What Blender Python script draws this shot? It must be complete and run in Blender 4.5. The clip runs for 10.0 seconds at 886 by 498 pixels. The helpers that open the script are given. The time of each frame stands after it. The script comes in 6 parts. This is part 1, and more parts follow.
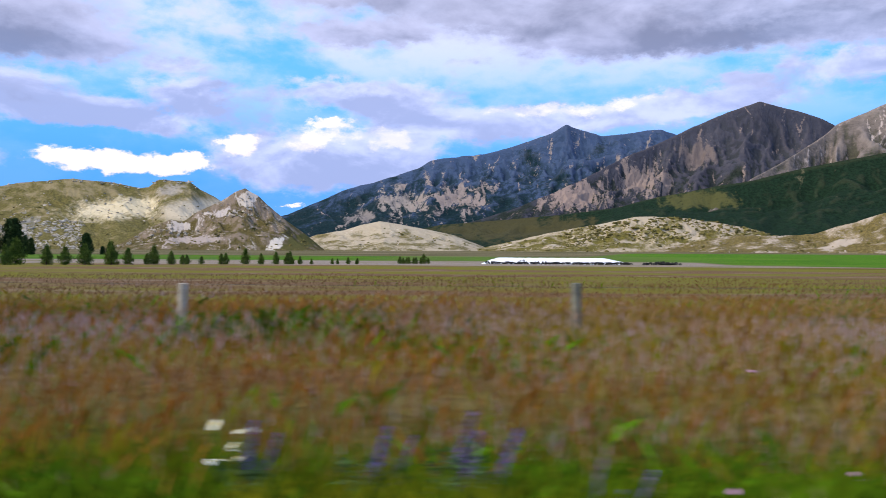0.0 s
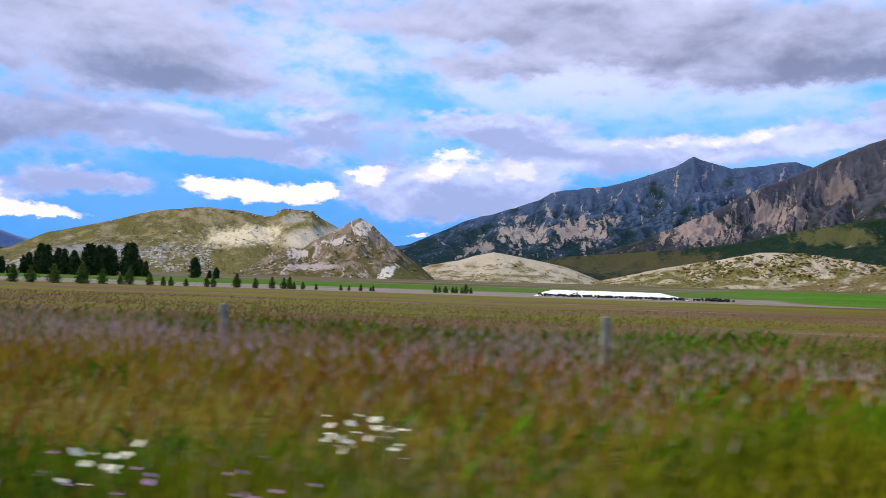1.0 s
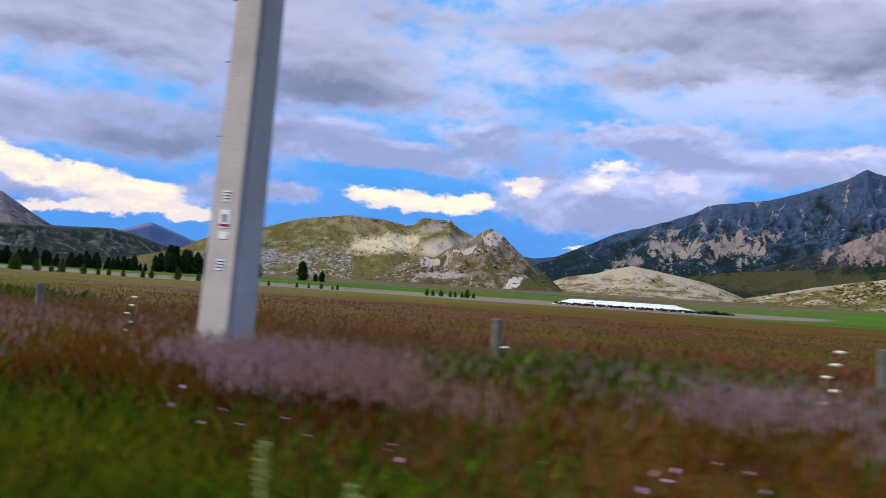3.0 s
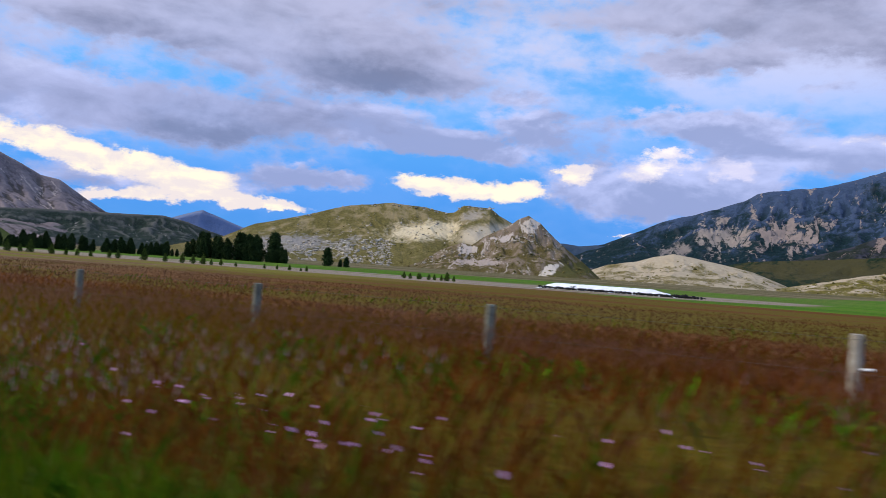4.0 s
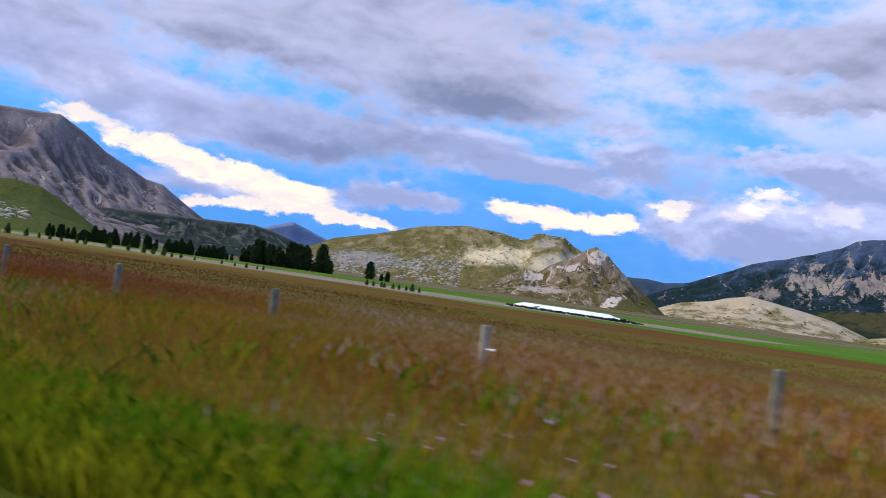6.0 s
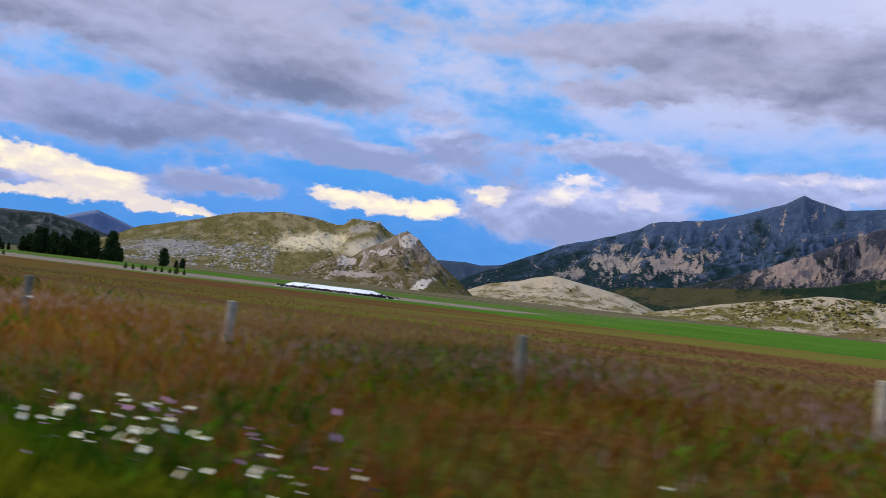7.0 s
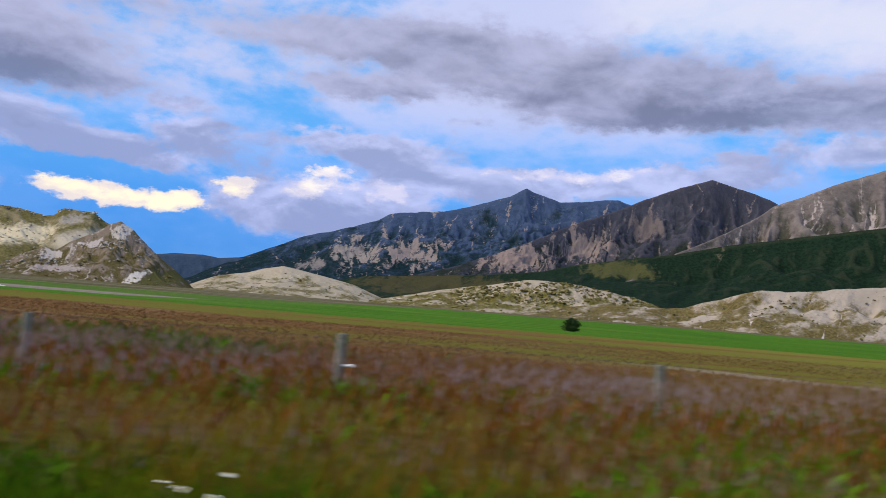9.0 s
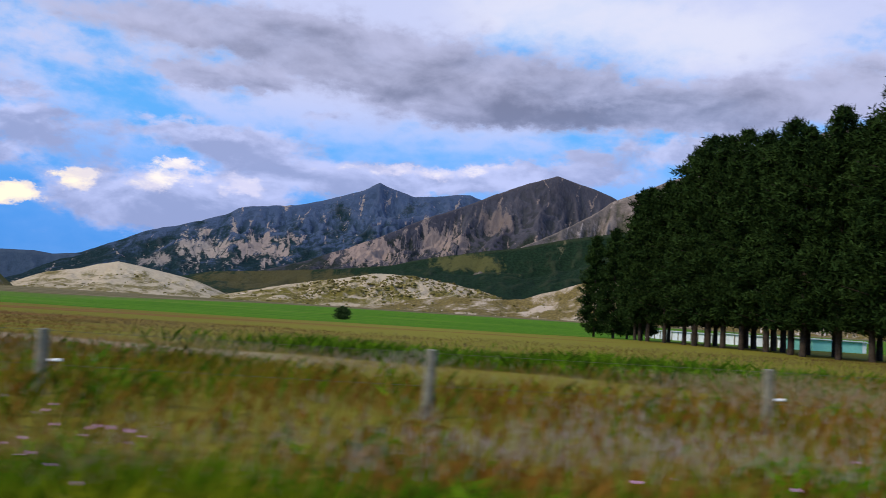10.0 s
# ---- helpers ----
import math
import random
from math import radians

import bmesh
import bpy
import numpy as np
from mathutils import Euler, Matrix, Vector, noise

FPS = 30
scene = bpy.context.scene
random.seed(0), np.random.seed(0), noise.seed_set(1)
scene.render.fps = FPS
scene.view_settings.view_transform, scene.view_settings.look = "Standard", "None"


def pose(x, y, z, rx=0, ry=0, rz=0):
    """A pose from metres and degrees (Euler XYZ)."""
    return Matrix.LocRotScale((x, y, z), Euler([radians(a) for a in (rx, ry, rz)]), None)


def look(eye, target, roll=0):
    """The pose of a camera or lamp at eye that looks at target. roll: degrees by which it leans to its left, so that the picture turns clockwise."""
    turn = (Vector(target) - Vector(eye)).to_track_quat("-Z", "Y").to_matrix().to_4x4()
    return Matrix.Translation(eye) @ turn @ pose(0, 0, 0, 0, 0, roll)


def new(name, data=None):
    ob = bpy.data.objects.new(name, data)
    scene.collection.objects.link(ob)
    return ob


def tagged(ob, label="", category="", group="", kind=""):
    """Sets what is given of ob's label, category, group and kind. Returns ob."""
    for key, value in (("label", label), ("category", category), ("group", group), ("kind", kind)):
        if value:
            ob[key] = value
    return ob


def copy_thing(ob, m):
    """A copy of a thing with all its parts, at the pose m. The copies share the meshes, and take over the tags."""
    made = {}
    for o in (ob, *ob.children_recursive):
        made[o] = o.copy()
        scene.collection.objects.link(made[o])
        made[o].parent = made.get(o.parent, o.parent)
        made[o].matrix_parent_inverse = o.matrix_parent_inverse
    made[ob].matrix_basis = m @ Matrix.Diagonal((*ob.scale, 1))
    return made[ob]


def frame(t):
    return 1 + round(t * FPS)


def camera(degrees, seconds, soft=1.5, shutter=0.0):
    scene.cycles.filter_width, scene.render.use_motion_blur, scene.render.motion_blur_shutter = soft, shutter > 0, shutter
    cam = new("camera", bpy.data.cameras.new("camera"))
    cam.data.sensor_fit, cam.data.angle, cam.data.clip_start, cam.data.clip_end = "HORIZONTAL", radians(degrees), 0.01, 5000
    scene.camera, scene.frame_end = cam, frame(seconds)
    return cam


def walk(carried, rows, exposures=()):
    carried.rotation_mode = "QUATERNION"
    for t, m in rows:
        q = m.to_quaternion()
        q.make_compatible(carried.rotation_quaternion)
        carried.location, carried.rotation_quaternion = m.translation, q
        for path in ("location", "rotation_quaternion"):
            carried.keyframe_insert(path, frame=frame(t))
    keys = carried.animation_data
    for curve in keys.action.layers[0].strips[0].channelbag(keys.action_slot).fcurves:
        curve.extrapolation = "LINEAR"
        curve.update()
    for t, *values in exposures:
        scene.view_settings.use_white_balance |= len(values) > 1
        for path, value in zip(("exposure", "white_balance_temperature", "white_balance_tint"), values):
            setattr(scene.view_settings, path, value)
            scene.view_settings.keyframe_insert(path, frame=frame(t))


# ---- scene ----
cam = camera(56.86, 10.0, soft=0.7, shutter=0.115)

PATH = [
    (0.0, pose(0.00, 0.00, 1.4, 90.22, -0.31, 3.57)),
    (0.5, pose(10.75, 0.13, 1.4, 90.97, -1.12, 8.62)),
    (1.0, pose(21.50, 0.24, 1.4, 92.26, -1.71, 12.17)),
    (1.5, pose(32.25, 0.33, 1.4, 92.44, -1.66, 16.28)),
    (2.0, pose(43.00, 0.39, 1.4, 92.57, -3.18, 17.75)),
    (2.5, pose(53.75, 0.43, 1.4, 92.67, -3.17, 18.70)),
    (3.0, pose(64.50, 0.45, 1.4, 92.56, -3.57, 22.93)),
    (4.5, pose(96.75, 0.38, 1.4, 90.93, -4.63, 27.70)),
    (5.0, pose(107.50, 0.31, 1.4, 91.17, -6.55, 31.91)),
    (5.2, pose(111.80, 0.27, 1.4, 91.60, -7.08, 33.94)),
    (6.3, pose(135.45, 0.02, 1.4, 92.86, -8.48, 30.77)),
    (6.5, pose(139.75, -0.04, 1.4, 92.71, -7.49, 27.86)),
    (7.0, pose(150.50, -0.20, 1.4, 93.15, -6.36, 20.14)),
    (7.5, pose(161.25, -0.39, 1.4, 93.51, -5.07, 14.76)),
    (8.0, pose(172.00, -0.59, 1.4, 93.18, -3.98, 11.70)),
    (8.5, pose(182.75, -0.82, 1.4, 93.25, -3.40, 7.96)),
    (9.0, pose(193.50, -1.07, 1.4, 94.22, -4.53, 2.73)),
    (9.5, pose(204.25, -1.35, 1.4, 94.81, -5.14, -3.00)),
    (10.0, pose(215.00, -1.64, 1.4, 94.53, -3.57, -7.19))]
walk(cam, PATH, exposures=((0.0, 0.58), (0.5, 0.55), (1.0, 0.48), (1.6, 0.42), (2.5, 0.22), (4.8, 0.22), (5.2, 0.34), (5.8, 0.34), (6.4, 0.27), (6.9, 0.08), (7.6, 0.15), (8.5, 0.18), (9.4, 0.14), (10.0, 0.18)))

# ---- sky and light ----
SUN_ELEVATION, SUN_AZIMUTH = 38.0, -118.0      # degrees; azimuth from +y towards +x

world = bpy.data.worlds.new("sky")
scene.world = world
world.use_nodes = True


def add(nt, kind, **values):
    """A node; keyword names with a leading i_ set inputs by index."""
    nd = nt.nodes.new(kind)
    for key, value in values.items():
        slot = nd.inputs[int(key[2:])] if key.startswith("i_") else nd.inputs[key.replace("_", " ")]
        if isinstance(value, bpy.types.NodeSocket):
            nt.links.new(value, slot)
        else:
            slot.default_value = value
    return nd


def calc(nt, op, a, b=0.0, c=0.0, clamp=False):
    nd = nt.nodes.new("ShaderNodeMath")
    nd.operation, nd.use_clamp = op, clamp
    for slot, value in zip(nd.inputs, (a, b, c)):
        if isinstance(value, bpy.types.NodeSocket):
            nt.links.new(value, slot)
        else:
            slot.default_value = value
    return nd.outputs[0]


def step(nt, value, low, high, to_low=0.0, to_high=1.0):
    nd = nt.nodes.new("ShaderNodeMapRange")
    nd.interpolation_type = "SMOOTHSTEP"
    for slot, v in zip(nd.inputs, (value, low, high, to_low, to_high)):
        if isinstance(v, bpy.types.NodeSocket):
            nt.links.new(v, slot)
        else:
            slot.default_value = v
    return nd.outputs[0]


def blend(nt, fac, a, b, mode="MIX"):
    nd = nt.nodes.new("ShaderNodeMix")
    nd.data_type, nd.blend_type = "RGBA", mode
    for slot, v in ((nd.inputs[0], fac), (nd.inputs[6], a), (nd.inputs[7], b)):
        if isinstance(v, bpy.types.NodeSocket):
            nt.links.new(v, slot)
        else:
            slot.default_value = (*v, 1.0) if isinstance(v, tuple) and len(v) == 3 else v
    return nd.outputs[2]


def vec(nt, x, y, z):
    nd = nt.nodes.new("ShaderNodeCombineXYZ")
    for slot, v in zip(nd.inputs, (x, y, z)):
        if isinstance(v, bpy.types.NodeSocket):
            nt.links.new(v, slot)
        else:
            slot.default_value = v
    return nd.outputs[0]


def noise_of(nt, vector, scale, detail=5.0, rough=0.55, lac=2.0, distort=0.0):
    nd = add(nt, "ShaderNodeTexNoise", Vector=vector, Scale=scale, Detail=detail, Roughness=rough, Lacunarity=lac, Distortion=distort)
    return nd.outputs[0]


def build_sky():
    nt = world.node_tree
    back = nt.nodes["Background"]
    sky = nt.nodes.new("ShaderNodeTexSky")
    sky.sky_type = "NISHITA"
    sky.sun_disc = False
    sky.sun_elevation, sky.sun_rotation = radians(SUN_ELEVATION), radians(SUN_AZIMUTH)
    sky.air_density, sky.dust_density, sky.ozone_density = 1.0, 0.2, 2.0
    tc = nt.nodes.new("ShaderNodeTexCoord")
    sep = add(nt, "ShaderNodeSeparateXYZ", Vector=tc.outputs["Generated"])
    x, y, z = sep.outputs
    az = calc(nt, "DEGREES", calc(nt, "ARCTAN2", x, y))
    el = calc(nt, "DEGREES", calc(nt, "ARCSINE", z))
    # wind-torn outlines: every cloud is looked up through warped directions
    def wander(wide, tall, seed, detail, rough):
        p = vec(nt, calc(nt, "MULTIPLY", az, wide), calc(nt, "MULTIPLY", el, tall), seed)
        nd = add(nt, "ShaderNodeTexNoise", Vector=p, Scale=1.0, Detail=detail, Roughness=rough, Lacunarity=2.1)
        return add(nt, "ShaderNodeSeparateXYZ", Vector=nd.outputs["Color"]).outputs

    big = wander(0.16, 0.34, 2.3, 2.0, 0.5)
    small = wander(0.55, 1.0, 7.1, 6.0, 0.60)

    def swing(v, amount):
        return calc(nt, "MULTIPLY", calc(nt, "SUBTRACT", v, 0.5), amount)

    wa = calc(nt, "ADD", az, calc(nt, "ADD", swing(big[0], 4.5), swing(small[0], 3.6)))
    we = calc(nt, "ADD", el, calc(nt, "ADD", swing(big[1], 1.2), swing(small[1], 1.9)))

    def total(rows):
        s = 0.0
        for a, e, sa, se, w in rows:
            p = calc(nt, "DIVIDE", calc(nt, "SUBTRACT", wa, a), sa)
            q = calc(nt, "DIVIDE", calc(nt, "SUBTRACT", we, e), se)
            r2 = calc(nt, "ADD", calc(nt, "MULTIPLY", p, p), calc(nt, "MULTIPLY", q, q))
            s = calc(nt, "MULTIPLY_ADD", calc(nt, "EXPONENT", calc(nt, "MULTIPLY", r2, -1.0)), w, s)
        return s

    def puffs(lift_by, wide, tall, detail, rough):
        p = vec(nt, calc(nt, "MULTIPLY", az, wide), calc(nt, "MULTIPLY", calc(nt, "ADD", el, lift_by), tall), 1.7)
        return noise_of(nt, p, 1.0, detail, rough, 2.1, 0.35)

    n1 = puffs(0.0, 0.06, 0.15, 4.0, 0.5)
    n2 = puffs(0.0, 0.17, 0.36, 5.0, 0.50)
    n2_up = puffs(0.55, 0.17, 0.36, 5.0, 0.50)
    rim = calc(nt, "SUBTRACT", n2, n2_up)
    ragged = calc(nt, "ADD", swing(n2, 0.75), swing(small[2], 0.62))
    # soft lavender clouds: azimuth, height, half-widths, weight
    soft = total([(-35.4, 5.7, 4.4, 0.85, 0.9), (-25.0, 8.7, 6.0, 0.9, 0.85), (-20.0, 10.2, 1.9, 0.9, 0.8), (-22.3, 11.8, 2.4, 1.1, 0.55),
                  (-13.0, 6.2, 6.4, 2.0, 1.1), (-7.0, 6.9, 3.0, 1.6, 0.8), (-8.7, 10.7, 6.6, 1.3, 1.0), (1.0, 8.7, 6.0, 1.1, 1.0), (9.0, 9.6, 6.0, 0.9, 0.9), (15.0, 10.2, 5.0, 0.8, 0.7),
                  (24.0, 11.9, 6.0, 1.2, 0.7), (-46.0, 4.6, 8.0, 1.1, 0.7), (-34.0, 9.9, 7.0, 1.5, 0.8), (-54.0, 9.5, 7.0, 2.4, 0.9), (-2.0, 13.0, 3.0, 0.6, 0.4)])
    # heavy grey banks
    grey = total([(-33.0, 13.9, 7.2, 2.1, 0.95), (-44.5, 9.1, 8.5, 1.7, 1.0), (-47.0, 15.0, 10.0, 1.7, 0.8), (-38.0, 18.5, 14.0, 2.2, 0.7), (-26.5, 12.9, 4.0, 1.0, 0.35),
                  (-11.3, 14.7, 3.6, 0.75, 0.85), (-6.3, 14.9, 1.4, 0.6, 0.7), (-6.0, 17.9, 12.0, 1.7, 0.95), (6.0, 16.0, 9.0, 1.7, 0.9), (14.5, 14.6, 10.0, 1.5, 0.95),
                  (26.0, 14.6, 6.0, 1.4, 0.7), (16.5, 11.4, 1.7, 0.55, 0.7), (-62.0, 12.0, 7.0, 2.5, 0.8), (34.0, 15.5, 7.0, 2.0, 0.6)])
    # their darkest undersides
    under = total([(-33.0, 12.7, 5.4, 1.0, 0.8), (-42.5, 8.1, 5.0, 0.8, 0.8), (15.0, 13.9, 9.0, 0.9, 0.9), (2.0, 15.0, 5.0, 0.8, 0.5), (-8.0, 16.6, 6.0, 0.8, 0.4), (-20.0, 9.9, 1.8, 0.6, 0.5),
                   (-11.0, 5.2, 6.5, 1.3, 0.9), (-8.5, 10.3, 6.0, 0.9, 0.8), (-24.5, 8.4, 6.0, 0.7, 0.6), (-35.0, 5.4, 4.0, 0.6, 0.5), (-34.0, 9.4, 6.0, 0.9, 0.5), (-47.0, 14.0, 7.0, 0.8, 0.4)])
    # banks that the sun reaches
    lit = total([(-54.5, 6.7, 3.0, 0.7, 0.9), (-50.0, 6.0, 4.0, 0.85, 1.0), (-45.0, 5.2, 4.2, 0.8, 1.0), (-49.0, 3.5, 3.2, 0.5, 0.8), (-42.5, 3.9, 3.8, 0.6, 0.95), (-38.6, 3.5, 2.2, 0.4, 0.8),
                 (-27.6, 5.7, 2.6, 0.75, 1.0), (-23.0, 5.7, 3.4, 0.85, 1.1), (-20.2, 5.8, 1.5, 0.5, 0.7), (-17.5, 7.2, 1.1, 0.75, 0.9), (-11.6, 8.8, 1.7, 0.5, 0.85), (-6.6, 7.6, 1.7, 1.0, 0.75),
                 (3.5, 9.8, 5.0, 0.6, 0.58), (10.0, 10.3, 4.0, 0.5, 0.5), (-10.6, 8.0, 3.0, 0.9, 0.55), (-13.8, 7.3, 2.4, 0.8, 0.42), (-58.5, 7.6, 3.0, 0.6, 0.7), (-14.2, 3.2, 0.7, 0.22, 0.8)])
    bright_deck = total([(13.8, 21.0, 9.0, 2.6, 0.9), (25.5, 19.0, 7.0, 2.4, 0.8), (28.0, 12.6, 5.0, 1.2, 0.5), (-58.0, 10.4, 5.0, 1.6, 0.6)])
    high = step(nt, el, 9.0, 17.0)
    deck = calc(nt, "MULTIPLY", step(nt, calc(nt, "ADD", n1, calc(nt, "MULTIPLY", ragged, 0.45)), 0.32, 0.60), step(nt, el, 5.0, 14.0, 0.14, 0.88))
    soft_mask = step(nt, calc(nt, "ADD", soft, ragged), 0.20, 0.58)
    grey_mask = step(nt, calc(nt, "ADD", grey, calc(nt, "MULTIPLY", ragged, 0.9)), 0.08, 0.52)
    lit_mask = step(nt, calc(nt, "ADD", lit, calc(nt, "MULTIPLY", ragged, 1.3)), 0.30, 0.66)
    pale_tone = blend(nt, high, (0.50, 0.55, 0.86), (0.58, 0.60, 0.83))
    mid_tone = blend(nt, high, (0.29, 0.34, 0.58), (0.30, 0.325, 0.51))
    heavy_tone = blend(nt, high, (0.19, 0.23, 0.40), (0.155, 0.175, 0.285))
    shade = calc(nt, "SUBTRACT", calc(nt, "ADD", n2, swing(small[2], 0.30)), calc(nt, "MULTIPLY", rim, 1.4))
    soft_tone = blend(nt, step(nt, calc(nt, "ADD", shade, calc(nt, "MULTIPLY", under, 0.34)), 0.34, 0.72), pale_tone, mid_tone)
    grey_tone = blend(nt, step(nt, calc(nt, "ADD", calc(nt, "ADD", calc(nt, "MULTIPLY", shade, 0.7), calc(nt, "MULTIPLY", grey, 0.22)), calc(nt, "MULTIPLY", under, 0.42)), 0.30, 0.92), blend(nt, 0.5, pale_tone, mid_tone), heavy_tone)
    west = step(nt, az, -8.0, -22.0)
    shine = step(nt, calc(nt, "ADD", calc(nt, "ADD", calc(nt, "MULTIPLY", small[2], 0.5), calc(nt, "MULTIPLY", rim, 1.2)), calc(nt, "MULTIPLY", lit, 0.22)), 0.36, 0.70)
    bank = blend(nt, west, blend(nt, shine, (0.62, 0.62, 0.84), (0.90, 0.85, 0.88)), blend(nt, shine, (0.78, 0.70, 0.70), (1.12, 1.00, 0.70)))
    blue = blend(nt, 1.0, sky.outputs[0], (0.050, 0.090, 0.125), "MULTIPLY")
    deep = blend(nt, step(nt, el, 2.0, 13.0), (0.008, 0.19, 0.76), (0.12, 0.43, 0.95))
    blue = blend(nt, 0.75, blue, deep)
    out = blend(nt, deck, blue, blend(nt, step(nt, el, 8.0, 15.0), (0.33, 0.50, 0.94), pale_tone))
    out = blend(nt, calc(nt, "MULTIPLY", soft_mask, 0.92), out, soft_tone)
    out = blend(nt, step(nt, bright_deck, 0.1, 0.9, 0.0, 0.8), out, (0.69, 0.71, 0.86))
    out = blend(nt, calc(nt, "MULTIPLY", grey_mask, 0.95), out, grey_tone)
    out = blend(nt, lit_mask, out, bank)
    nt.links.new(out, back.inputs[0])
    back.inputs[1].default_value = 1.0


build_sky()

sun = new("sun", bpy.data.lights.new("sun", "SUN"))
sun.data.energy, sun.data.angle, sun.data.color = 2.7, radians(12.0), (1.0, 0.88, 0.70)
a_, e_ = radians(SUN_AZIMUTH), radians(SUN_ELEVATION)
sun.matrix_world = look((math.sin(a_) * math.cos(e_) * 100, math.cos(a_) * math.cos(e_) * 100, math.sin(e_) * 100), (0, 0, 0))


# ---- materials ----
def material(name, rough=0.9):
    m = bpy.data.materials.new(name)
    m.use_nodes = True
    nt = m.node_tree
    bsdf = nt.nodes["Principled BSDF"]
    bsdf.inputs["Roughness"].default_value = rough
    bsdf.inputs["Specular IOR Level"].default_value = 0.25 if rough < 0.8 else 0.04
    return m, nt, bsdf


def grainy(name, dark, light, scale=6.0, rough=0.85, bump=0.2, fine=8.0, island=0.0, metal=0.0):
    """Two colours mixed by a coarse and a fine noise, with fine relief; island: brightness change from piece to piece."""
    m, nt, bsdf = material(name, rough)
    tc = nt.nodes.new("ShaderNodeTexCoord")
    a = noise_of(nt, tc.outputs["Object"], scale, 4.0)
    b = noise_of(nt, tc.outputs["Object"], scale * fine, 3.0, 0.6)
    f = step(nt, calc(nt, "ADD", calc(nt, "MULTIPLY", a, 0.65), calc(nt, "MULTIPLY", b, 0.35)), 0.33, 0.67)
    col = blend(nt, f, dark, light)
    if island:
        geo = nt.nodes.new("ShaderNodeNewGeometry")
        k = calc(nt, "MULTIPLY_ADD", geo.outputs["Random Per Island"], 2 * island, 1.0 - island)
        col = blend(nt, 1.0, col, vec(nt, k, k, k), "MULTIPLY")
    nt.links.new(col, bsdf.inputs["Base Color"])
    bsdf.inputs["Metallic"].default_value = metal
    if bump:
        bp = add(nt, "ShaderNodeBump", Strength=bump, Height=b)
        bp.inputs["Distance"].default_value = 0.02
        nt.links.new(bp.outputs[0], bsdf.inputs["Normal"])
    return m


def slope_material(name, rock, scree, green, dark, green_amount, scree_amount, top=600.0, seed=0.0, grain=1.0, areas=(), spur_relief=0.38):
    """Mountain side: streaks running downhill, patches of scrub or grass lower down, bare rock above."""
    m, nt, bsdf = material(name, 0.95)
    tc = nt.nodes.new("ShaderNodeTexCoord")
    uv, pos = tc.outputs["UV"], tc.outputs["Object"]
    sep = add(nt, "ShaderNodeSeparateXYZ", Vector=uv)
    su, sv = sep.outputs[0], sep.outputs[1]
    z = add(nt, "ShaderNodeSeparateXYZ", Vector=pos).outputs[2]
    wob = noise_of(nt, pos, 0.004 * grain, 3.0)
    streak = noise_of(nt, vec(nt, calc(nt, "ADD", calc(nt, "MULTIPLY", su, (2.0 if grain < 2 else 1.1) * grain), calc(nt, "MULTIPLY", wob, 3.0)),
                              calc(nt, "MULTIPLY", sv, (0.55 if grain < 2 else 0.75) * grain), seed), 1.0, 6.0, 0.62, 2.0, 0.9 if grain < 2 else 1.2)
    patch = noise_of(nt, vec(nt, calc(nt, "MULTIPLY", su, 0.62 * grain), calc(nt, "MULTIPLY", sv, 0.62 * grain), seed + 7), 1.0 if grain < 2 else 1.7, 7.0, 0.66)
    fine = noise_of(nt, pos, 0.06 * grain, 5.0, 0.65)
    spots = noise_of(nt, pos, 0.11 * grain, 4.0, 0.6)
    col = blend(nt, step(nt, calc(nt, "ADD", calc(nt, "MULTIPLY", fine, 0.45), calc(nt, "MULTIPLY", patch, 0.55)), 0.30, 0.70), dark, rock)
    g = calc(nt, "ADD", calc(nt, "SUBTRACT", patch, calc(nt, "MULTIPLY", z, 0.35 / top)), calc(nt, "MULTIPLY", spots, 0.22))
    speck = 0.22 if grain < 2 else 0.20
    gmask = step(nt, g, 0.63 - green_amount * 0.5 - speck * 0.1, 0.79 - green_amount * 0.5)
    gcol = blend(nt, step(nt, spots, 0.38, 0.62), tuple(c * 0.55 for c in green), green)
    col = blend(nt, gmask, col, gcol)
    s = calc(nt, "ADD", calc(nt, "MULTIPLY", streak, 0.8), calc(nt, "MULTIPLY", fine, 0.2))
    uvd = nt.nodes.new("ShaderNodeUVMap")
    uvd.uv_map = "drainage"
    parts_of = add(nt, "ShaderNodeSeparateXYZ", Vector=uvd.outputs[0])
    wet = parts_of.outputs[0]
    # scrub green darkens gullies, pale rubble lightens spurs: also paints in relief shading
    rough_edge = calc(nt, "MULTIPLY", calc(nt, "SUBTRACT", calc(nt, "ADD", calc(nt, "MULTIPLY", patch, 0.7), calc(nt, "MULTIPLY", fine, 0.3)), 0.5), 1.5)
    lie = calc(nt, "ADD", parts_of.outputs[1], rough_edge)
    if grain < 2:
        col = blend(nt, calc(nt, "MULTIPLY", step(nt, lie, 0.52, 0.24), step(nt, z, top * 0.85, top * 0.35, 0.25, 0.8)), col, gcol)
        col = blend(nt, calc(nt, "MULTIPLY", step(nt, lie, 0.55, 0.95), spur_relief), col, tuple(0.55 * a + 0.45 * b for a, b in zip(rock, scree)))
    chute = calc(nt, "MULTIPLY", step(nt, wet, 0.12, 0.36), step(nt, patch, 0.40, 0.62))
    s = calc(nt, "ADD", s, calc(nt, "MULTIPLY", chute, 0.0 if scree_amount < 0.05 else 0.12 + 0.25 * scree_amount))
    smask = step(nt, s, 0.64 - scree_amount * 0.3, 0.76 - scree_amount * 0.3)
    scol = blend(nt, fine, tuple(c * 0.75 for c in scree), tuple(min(1.0, c * 1.2) for c in scree))
    col = blend(nt, smask, col, scol)
